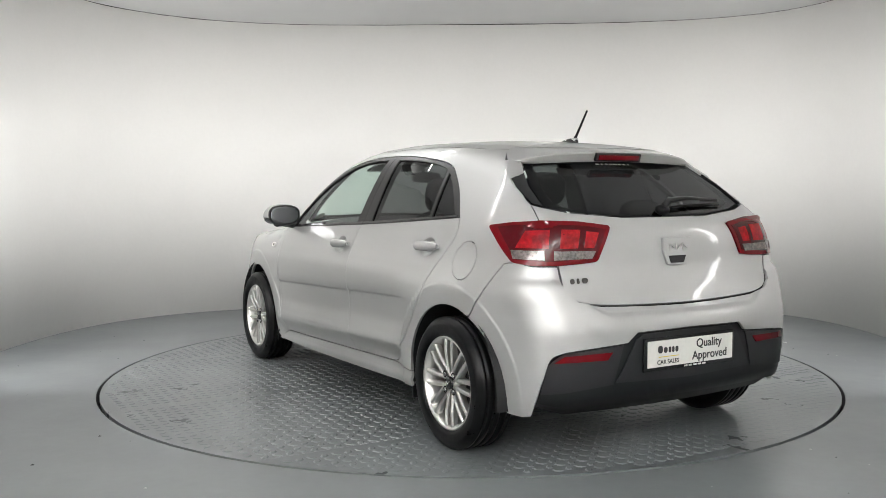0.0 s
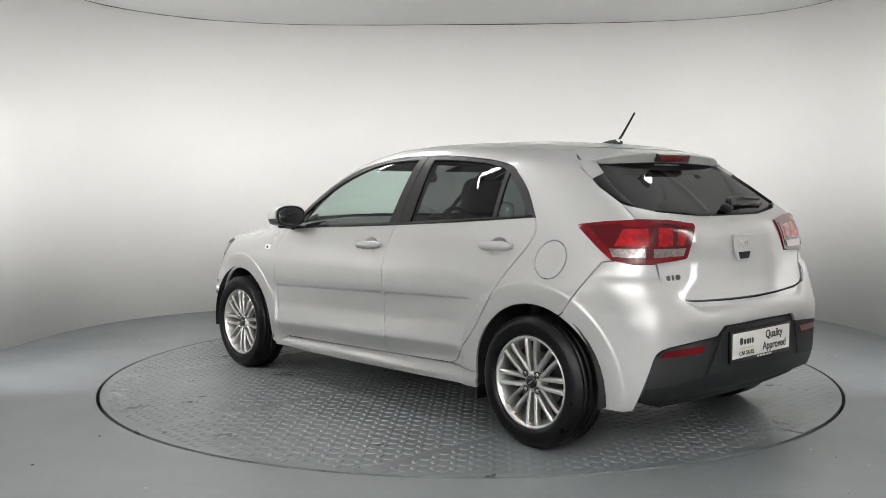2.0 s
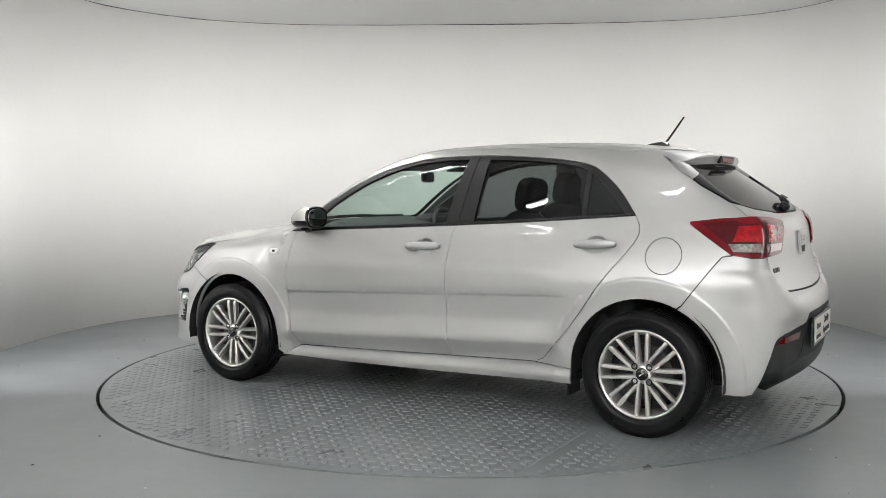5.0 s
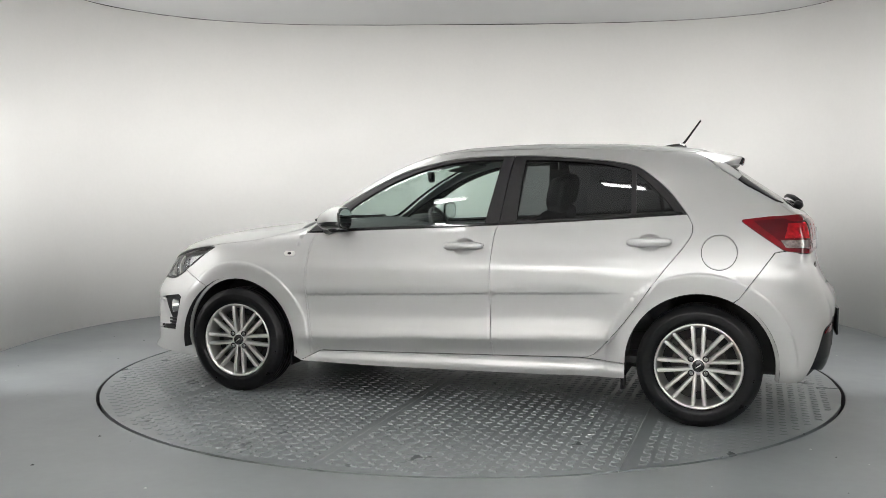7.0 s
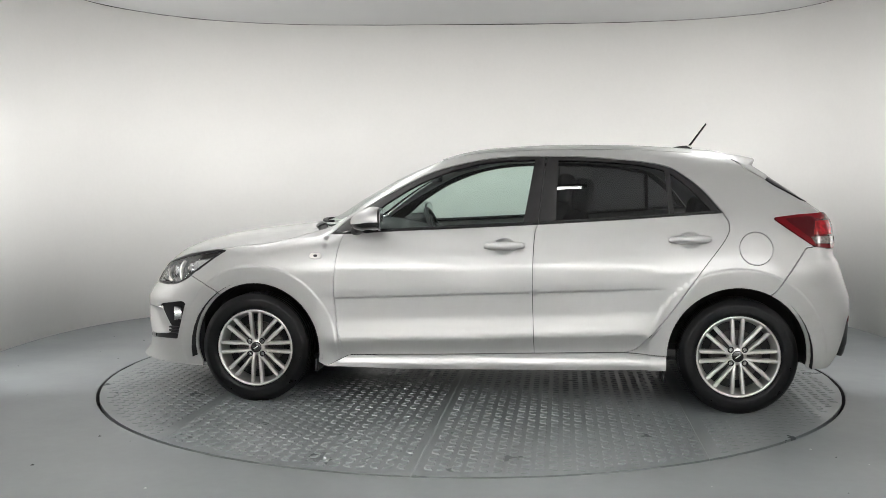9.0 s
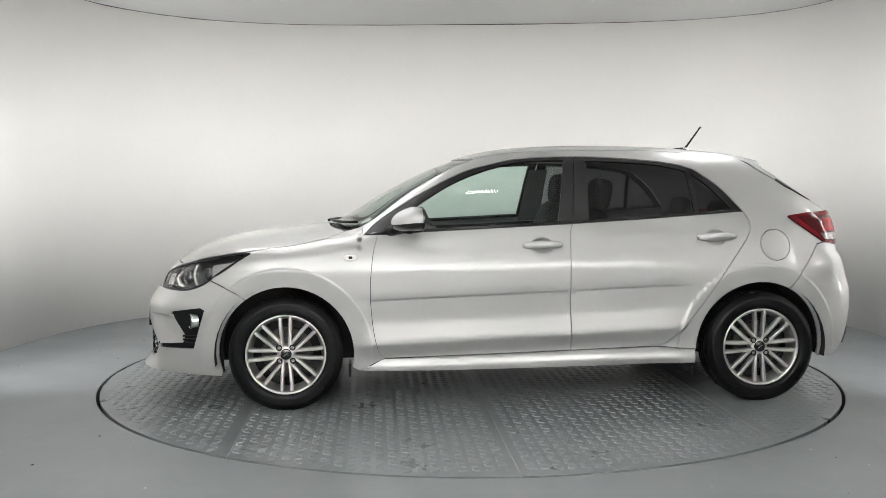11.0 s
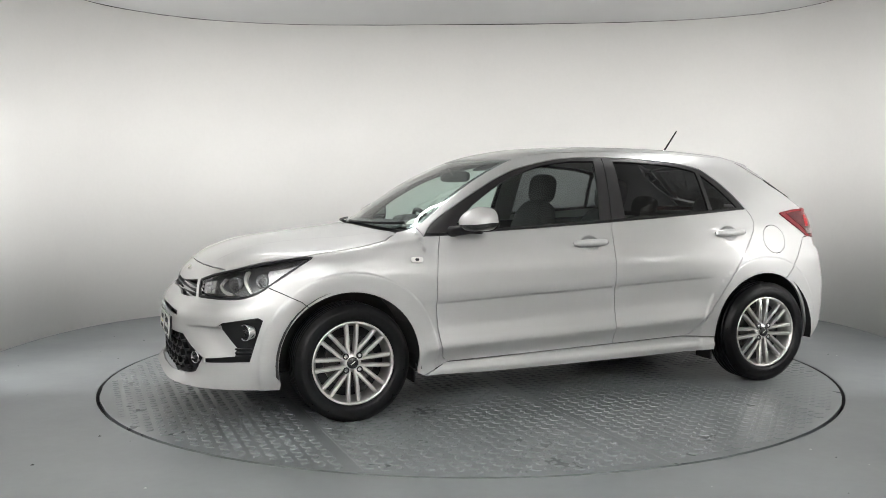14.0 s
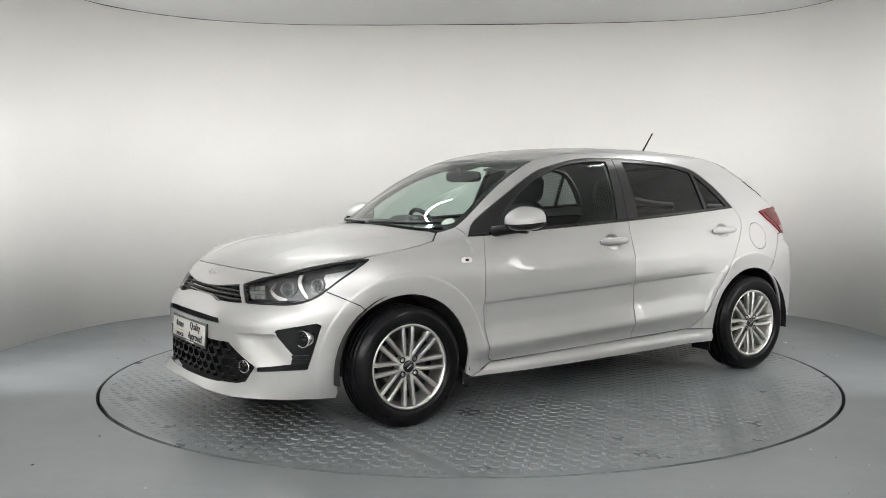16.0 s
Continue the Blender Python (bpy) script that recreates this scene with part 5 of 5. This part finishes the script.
def plate_at(m, w, h, wide):
    """A white dealer plate in a black holder, facing local +z, upright along local y."""
    plate = part("dealer_plate", bm_mesh("dealer_plate", slab([(-w / 2 - 0.016, -h / 2 - 0.016), (w / 2 + 0.016, -h / 2 - 0.016), (w / 2 + 0.016, h / 2 + 0.012), (-w / 2 - 0.016, h / 2 + 0.012)], 0.012, 0.003), GLOSS), car,
                 "white dealer plate in a black holder", m)
    part("plate_face", bm_mesh("plate_face", slab([(-w / 2, -h / 2), (w / 2, -h / 2), (w / 2, h / 2), (-w / 2, h / 2)], 0.003), WHITE), plate, "white printed face", pose(0, 0, 0.0115))
    z = 0.0152
    part("lettering", words("Quality", 0.052, INK, "lettering"), plate, "black lettering", pose(0.105, 0.026, z))
    part("lettering", words("Approved", 0.052, INK, "lettering"), plate, "black lettering", pose(0.11, -0.026, z))
    part("lettering", words("CAR SALES", 0.026, INK, "lettering"), plate, "small black lettering", pose(-0.135, -0.037, z))
    for x, bw in ((-0.18, 0.028), (-0.150, 0.022), (-0.126, 0.016), (-0.107, 0.014), (-0.086, 0.018)):
        part("print_bar", bm_mesh("print_bar", slab(pill(bw, 0.034 if x < -0.17 else 0.026, 2), 0.0012), INK), plate, "heavy black print", pose(x, 0.018 if x < -0.17 else 0.014, z - 0.0006))
    part("print_bar", bm_mesh("print_bar", slab([(-0.19, -0.0075), (-0.075, -0.0075), (-0.075, -0.0045), (-0.19, -0.0045)], 0.0012), YELLOW), plate, "thin yellow line", pose(0, -0.008, z - 0.0006))
    for i in range(5):
        part("holder_bar", bm_mesh("holder_bar", slab(pill(0.022, 0.008, 2), 0.001), WHITE), plate, "small white print", pose(-0.03 + 0.027 * i, -h / 2 - 0.0085, 0.0118))


def build_front_bits():
    # slats in the upper grille
    for z0, z1, y1 in ((0.640, 0.646, 0.455), (0.658, 0.664, 0.44), (0.677, 0.683, 0.41), (0.696, 0.701, 0.395)):
        for s in (1, -1):
            a = 0.16 if z0 < 0.65 or z0 > 0.69 else 0.0
            if z0 > 0.69:
                a = 0.26
            loop = N((a, z0), (y1, z0), (y1, z1), (a, z1))
            part("grille_slat", lay_mesh("grille_slat", loop, rays_nose, TRIM, lift=-0.012, rim=0.02, gap=0, spacing=0.03, mirror=s < 0), car, "black grille slat")
    # honeycomb bars in the lower grille
    verts, faces = [], []
    pitch_y, pitch_z = 0.085, 0.042
    lines = []
    for j in range(-1, 6):
        for i in range(-8, 9):
            cy, cz = i * pitch_y + (0.5 * pitch_y if j % 2 else 0), 0.235 + j * pitch_z
            lines += [((cy - 0.022, cz), (cy + 0.022, cz)), ((cy + 0.022, cz), (cy + 0.5 * pitch_y - 0.0, cz + 0.5 * pitch_z)), ((cy - 0.022, cz), (cy - 0.5 * pitch_y, cz + 0.5 * pitch_z)),
                      ((cy + 0.5 * pitch_y, cz + 0.5 * pitch_z), (cy + 0.5 * pitch_y, cz + 0.5 * pitch_z + 0.012))]
    area = LOW_GRILLE + [(-y, z) for y, z in reversed(LOW_GRILLE)]
    for a, b in lines:
        ok = inside(np.array([a[0], b[0]]), np.array([a[1], b[1]]), area)
        if not ok.all():
            continue
        d = np.array([b[0] - a[0], b[1] - a[1]])
        nn = np.array([-d[1], d[0]]) / np.linalg.norm(d) * 0.0045
        k = len(verts)
        corner = [(a[0] + nn[0], a[1] + nn[1]), (b[0] + nn[0], b[1] + nn[1]), (b[0] - nn[0], b[1] - nn[1]), (a[0] - nn[0], a[1] - nn[1])]
        q = cast(np.array([(1.1, y, z) for y, z in corner]), np.tile([1.0, 0, 0], (4, 1)))
        verts += [(x - 0.012, y, z) for x, y, z in q] + [(x - 0.034, y, z) for x, y, z in q]
        faces += [(k, k + 1, k + 2, k + 3), (k, k + 4, k + 5, k + 1), (k + 2, k + 6, k + 7, k + 3)]
    part("honeycomb", mesh_of("honeycomb", verts, faces, TRIM), car, "black honeycomb grille bars")
    plate_at(Matrix.Translation((2.112, 0.02, 0.452)) @ pose(0, 0, 0, 86, 0, 90), 0.50, 0.098, False)
    # emblem strokes on the nose
    q, n = on_nose(0.0, 0.742)
    m = seat_pose(q, n, (0, 1, 0), 0.0)
    for x, a, w in ((-0.045, 0, 0.028), (-0.028, 50, 0.026), (-0.005, 0, 0.028), (0.012, -50, 0.028), (0.030, 0, 0.028), (0.046, 60, 0.020)):
        part("emblem_bar", bm_mesh("emblem_bar", slab(pill(0.005, w, 2), 0.004), ALLOY), car, "bright emblem stroke", m @ pose(x, 0, 0, 0, 0, a))
    for s in (1, -1):
        # fog lamps and the small lamps in the grille corners
        for (x, y, z), r, mat in (((1.803, 0.712, 0.468), 0.040, LENS), ((2.022, 0.530, 0.333), 0.030, LENS)):
            n = Vector((0.90, 0.44 * s, 0)) if r > 0.035 else Vector((0.9, 0.43 * s, 0))
            m = seat_pose(Vector((x, y * s, z)), n, (0, 1, 0))
            verts, faces = lathe([(0.0, -0.03), (r * 0.5, -0.028), (r * 0.84, -0.012), (r * 0.9, 0.004), (r, 0.008), (r * 1.08, 0.002), (r * 1.08, -0.03)], 32, "z")
            lamp = part("fog_lamp", mesh_of("fog_lamp", verts, faces, CHROME, True), car, "round fog lamp with a chrome ring", m)
            verts, faces = lathe([(0.0, 0.008), (r * 0.5, 0.006), (r * 0.88, 0.0)], 28, "z")
            part("lens", mesh_of("lens", verts, faces, mat, True), lamp, "clear lens").visible_shadow = False
            part("bulb", blob_mesh("bulb", BOWL, 0.010, 0.010, 0.016, 2), lamp, "", pose(0, 0, -0.015))
        for z in (0.343, 0.362, 0.381):
            loop = N3((1.785, 0.735, z), (1.86, 0.700, z), (1.86, 0.700, z + 0.009), (1.785, 0.735, z + 0.009))
            part("fog_slat", lay_mesh("fog_slat", loop, rays_nose, TRIM, lift=-0.012, rim=0.015, gap=0, spacing=0.03, mirror=s < 0), car, "black slat under the fog lamp")
        # inside the headlight
        def inlay(name, pts, mat, lift, text=""):
            part(name, lay_mesh(name, N3(*pts), rays_nose, mat, lift=lift, rim=0.015, gap=0, spacing=0.02, mirror=s < 0), car, text)
        quad = [Vector(v) for v in ((1.985, 0.455, 0.703), (1.935, 0.545, 0.712), (1.94, 0.572, 0.650), (1.99, 0.50, 0.650))]

        def cell_at(u, v):
            return tuple(quad[0].lerp(quad[1], u).lerp(quad[3].lerp(quad[2], u), v))
        for i in range(3):
            for j in range(3):
                box = [cell_at((i + a) / 3, (j + b) / 3) for a, b in ((0.07, 0.07), (0.93, 0.07), (0.93, 0.93), (0.07, 0.93))]
                inlay("lamp_cell", box, REFLECT, -0.018, "bright square lamp cell")
        inlay("lamp_reflector", [(1.70, 0.73, 0.765), (1.60, 0.765, 0.78), (1.53, 0.775, 0.80), (1.60, 0.775, 0.74), (1.68, 0.762, 0.700), (1.73, 0.745, 0.705)], REFLECT, -0.022, "bright outer reflector")
        inlay("light_guide", spl((1.905, 0.585, 0.725), (1.93, 0.585, 0.69), (1.915, 0.62, 0.655), (1.88, 0.655, 0.645), (1.87, 0.66, 0.655), (1.90, 0.62, 0.668), (1.915, 0.585, 0.695), (1.895, 0.59, 0.725), n=3), ALLOY, -0.018, "pale curved light guide")
        inlay("light_guide", spl((1.80, 0.655, 0.762), (1.815, 0.67, 0.72), (1.79, 0.70, 0.665), (1.775, 0.705, 0.665), (1.80, 0.68, 0.72), (1.785, 0.67, 0.765), n=3), ALLOY, -0.016, "pale curved light guide")
        for (x, y, z), r in (((1.835, 0.615, 0.695), 0.036), ((1.715, 0.695, 0.715), 0.034)):
            m = seat_pose(Vector((x, y * s, z)), Vector((0.85, 0.5 * s, 0.1)), (0, 1, 0))
            verts, faces = lathe([(r * 0.82, 0.0), (r, 0.006), (r * 1.12, -0.004), (r * 1.12, -0.05)], 32, "z")
            ring = part("projector", mesh_of("projector", verts, faces, LAMP_RING, True), car, "chrome-ringed headlight projector", m)
            part("projector_lens", blob_mesh("projector_lens", GLOSS, r * 0.82, r * 0.82, 0.02, 2), ring, "dark convex lens", pose(0, 0, -0.006))
        # side repeater on the fender
        q, n = on_side(0.945, 0.809)
        m = seat_pose(Vector((q.x, q.y * s, q.z)), Vector((n.x, n.y * s, n.z)), (1, 0, 0))
        rep = part("side_repeater", bm_mesh("side_repeater", slab(pill(0.068, 0.030, 5), 0.006, 0.003), WHITE), car, "small clear side repeater", m)
        part("repeater_mark", bm_mesh("repeater_mark", slab(pill(0.022, 0.014, 3), 0.001), PLASTIC), rep, "", pose(0, 0, 0.0058))
    # wipers on the windscreen
    for pts in ([(0.935, 0.545), (0.985, 0.46), (1.025, 0.38), (1.06, 0.28), (1.085, 0.18), (1.10, 0.05)],
                [(1.12, 0.02), (1.105, -0.1), (1.08, -0.22), (1.045, -0.34), (1.0, -0.44), (0.95, -0.53)]):
        line = []
        for x, y in pts:
            q, n = on_top(x - 0.025, y)
            line.append(q + n * 0.009)
        verts, faces = tube(line, 0.0075)
        part("front_wiper", mesh_of("front_wiper", verts, faces, TRIM, True), car, "black windscreen wiper")
    q, n = on_top(0.872, 0.545)
    part("disc_sticker", bm_mesh("disc_sticker", slab(pill(0.075, 0.075, 6), 0.001), WHITE), car, "round white licence disc", seat_pose(q, n, (0, 1, 0), -0.013))
    # flaps behind the wheels' arches
    for s in (1, -1):
        for x, z in ((0.955, 0.205), (-0.915, 0.19)):
            bm = box_bm(0.012, 0.14, 0.07, 0.004)
            part("arch_flap", bm_mesh("arch_flap", bm, TRIM), car, "", pose(x, s * 0.745, z, 0, 0, 0))


def build_cabin():
    """Seats, dashboard and lining seen through the glass."""
    def seat(x, y, dz=0.0):
        s = tagged(part("front_seat", None, car, "dark grey cloth front seat"), "dark grey cloth front seat")
        s.matrix_basis = pose(x, y, dz)
        part("cushion", blob_mesh("cushion", CLOTH, 0.26, 0.25, 0.10, 4), s, "", pose(0.22, 0, 0.48, 0, -8, 0))
        part("backrest", blob_mesh("backrest", CLOTH, 0.085, 0.235, 0.30, 3.6, bend=lambda a, b, c: (a - 0.02 * (b / 0.235) ** 2 * -1, b * (1 - 0.12 * max(c, 0) / 0.3), c)), s, "", pose(-0.06, 0, 0.77, 0, -16, 0))
        part("headrest", blob_mesh("headrest", CLOTH, 0.058, 0.135, 0.098, 3.2), s, "", pose(-0.155, 0, 1.145, 0, -10, 0))
        for p in (-0.06, 0.06):
            verts, faces = tube([(-0.125, p, 1.0), (-0.15, p, 1.10)], 0.007, 8)
            part("headrest_post", mesh_of("headrest_post", verts, faces, CHROME), s)
    seat(-0.345, 0.36, -0.012)
    seat(-0.25, -0.36, 0.022)
    bench = part("rear_bench", blob_mesh("rear_bench", CLOTH, 0.24, 0.6, 0.10, 5), car, "dark grey cloth rear bench", pose(-0.85, 0, 0.50))
    part("backrest", blob_mesh("backrest", CLOTH, 0.08, 0.60, 0.28, 5), bench, "", pose(-0.27, 0, 0.20, 0, -20, 0))
    for y in (0.36, -0.36):
        part("headrest", blob_mesh("headrest", CLOTH, 0.05, 0.13, 0.075, 3), bench, "", pose(-0.38, y, 0.535, 0, -12, 0))
    # dashboard
    dash = part("dashboard", blob_mesh("dashboard", CABIN, 0.26, 0.66, 0.15, 4, 40, 16, lambda x, y, z: (x - 0.12 * (y / 0.66) ** 2, y, z + 0.10 * x)), car, "dark grey dashboard", pose(0.68, 0, 0.825))
    part("instrument_hood", blob_mesh("instrument_hood", CABIN, 0.09, 0.17, 0.05, 3), dash, "", pose(-0.12, -0.36, 0.13))
    verts, faces = [], []
    for i in range(40):
        a = 2 * math.pi * i / 40
        for k in range(10):
            b = 2 * math.pi * k / 10
            r = 0.165 + 0.014 * math.cos(b)
            verts.append((0.015 * math.sin(b), r * math.cos(a), r * math.sin(a)))
    for i in range(40):
        for k in range(10):
            faces.append((i * 10 + k, i * 10 + (k + 1) % 10, (i + 1) % 40 * 10 + (k + 1) % 10, (i + 1) % 40 * 10 + k))
    wheel = part("steering_wheel", mesh_of("steering_wheel", verts, faces, CABIN, True), car, "black steering wheel", pose(0.44, -0.36, 0.885, 0, 24, 0))
    part("wheel_boss", blob_mesh("wheel_boss", CABIN, 0.03, 0.07, 0.06, 3), wheel)
    for a in (0, 180, 270):
        verts, faces = tube([(0.0, 0.05 * math.cos(math.radians(a)), 0.05 * math.sin(math.radians(a))), (0, 0.17 * math.cos(math.radians(a)), 0.17 * math.sin(math.radians(a)))], 0.014, 8)
        part("wheel_spoke", mesh_of("wheel_spoke", verts, faces, ALLOY_DARK, True), wheel)
    verts, faces = tube([(0.44, -0.36, 0.90), (0.6, -0.36, 0.83)], 0.035, 12)
    part("steering_column", mesh_of("steering_column", verts, faces, CABIN, True), car)
    part("inside_mirror", blob_mesh("inside_mirror", CABIN, 0.02, 0.13, 0.034, 4), car, "black inside mirror", pose(0.39, 0.0, 1.243, 0, 0, 18))
    verts, faces = tube([(0.40, 0, 1.25), (0.44, 0, 1.30)], 0.010, 8)
    part("mirror_stalk", mesh_of("mirror_stalk", verts, faces, CABIN), car)
    # lining: headliner, sun visors, door cards, parcel shelf
    liner = T((0.30, 0.0), (0.25, 0.46), (-0.4, 0.50), (-1.2, 0.46), (-1.28, 0.0))
    lay("headliner", both(liner, flip_round), rays_round, LINER, car, "grey headliner", lift=-0.035, rim=0, spacing=0.08)
    for s in (1, -1):
        part("sun_visor", bm_mesh("sun_visor", box_bm(0.15, 0.36, 0.012, 0.005), LINER), car, "folded sun visor", pose(0.24, s * 0.28, 1.30, 0, 14, 0))
        card = S((-1.15, 0.99), (-0.3, 0.955), (0.5, 0.92), (0.8, 0.9), (0.8, 0.35), (-0.7, 0.35), (-1.1, 0.75))
        part("door_card", lay_mesh("door_card", card, rays_round, CABIN, lift=-0.055, rim=0, gap=0, spacing=0.08, mirror=s < 0), car, "dark door lining")
        pil = S((-0.19, 0.97), (-0.34, 0.97), (-0.37, 1.33), (-0.24, 1.33))
        part("pillar_lining", lay_mesh("pillar_lining", pil, rays_round, LINER, lift=-0.04, rim=0, gap=0, spacing=0.06, mirror=s < 0), car, "grey pillar lining")
    part("parcel_shelf", bm_mesh("parcel_shelf", box_bm(0.50, 1.1, 0.03, 0.01), CABIN), car, "dark parcel shelf", pose(-1.42, 0, 0.985))
    part("cabin_floor", bm_mesh("cabin_floor", box_bm(2.4, 1.4, 0.04, 0.01), CABIN), car, "", pose(-0.35, 0, 0.29))


build_handles()
build_mirror()
build_roof_bits()
build_rear_bits()
build_front_bits()
build_cabin()


def motions():
    """The table and the car on it turn together at one even speed."""
    first, speed = 121.8, 5.8116
    times = [i * 0.5 for i in range(int(SECONDS * 2) + 1)]
    turn = [(t, pose(0, 0, 0, 0, 0, first + speed * t)) for t in times]
    walk(turntable, turn)
    walk(car, [(t, m @ pose(-0.2255, 0.205, 0)) for t, m in turn])


motions()
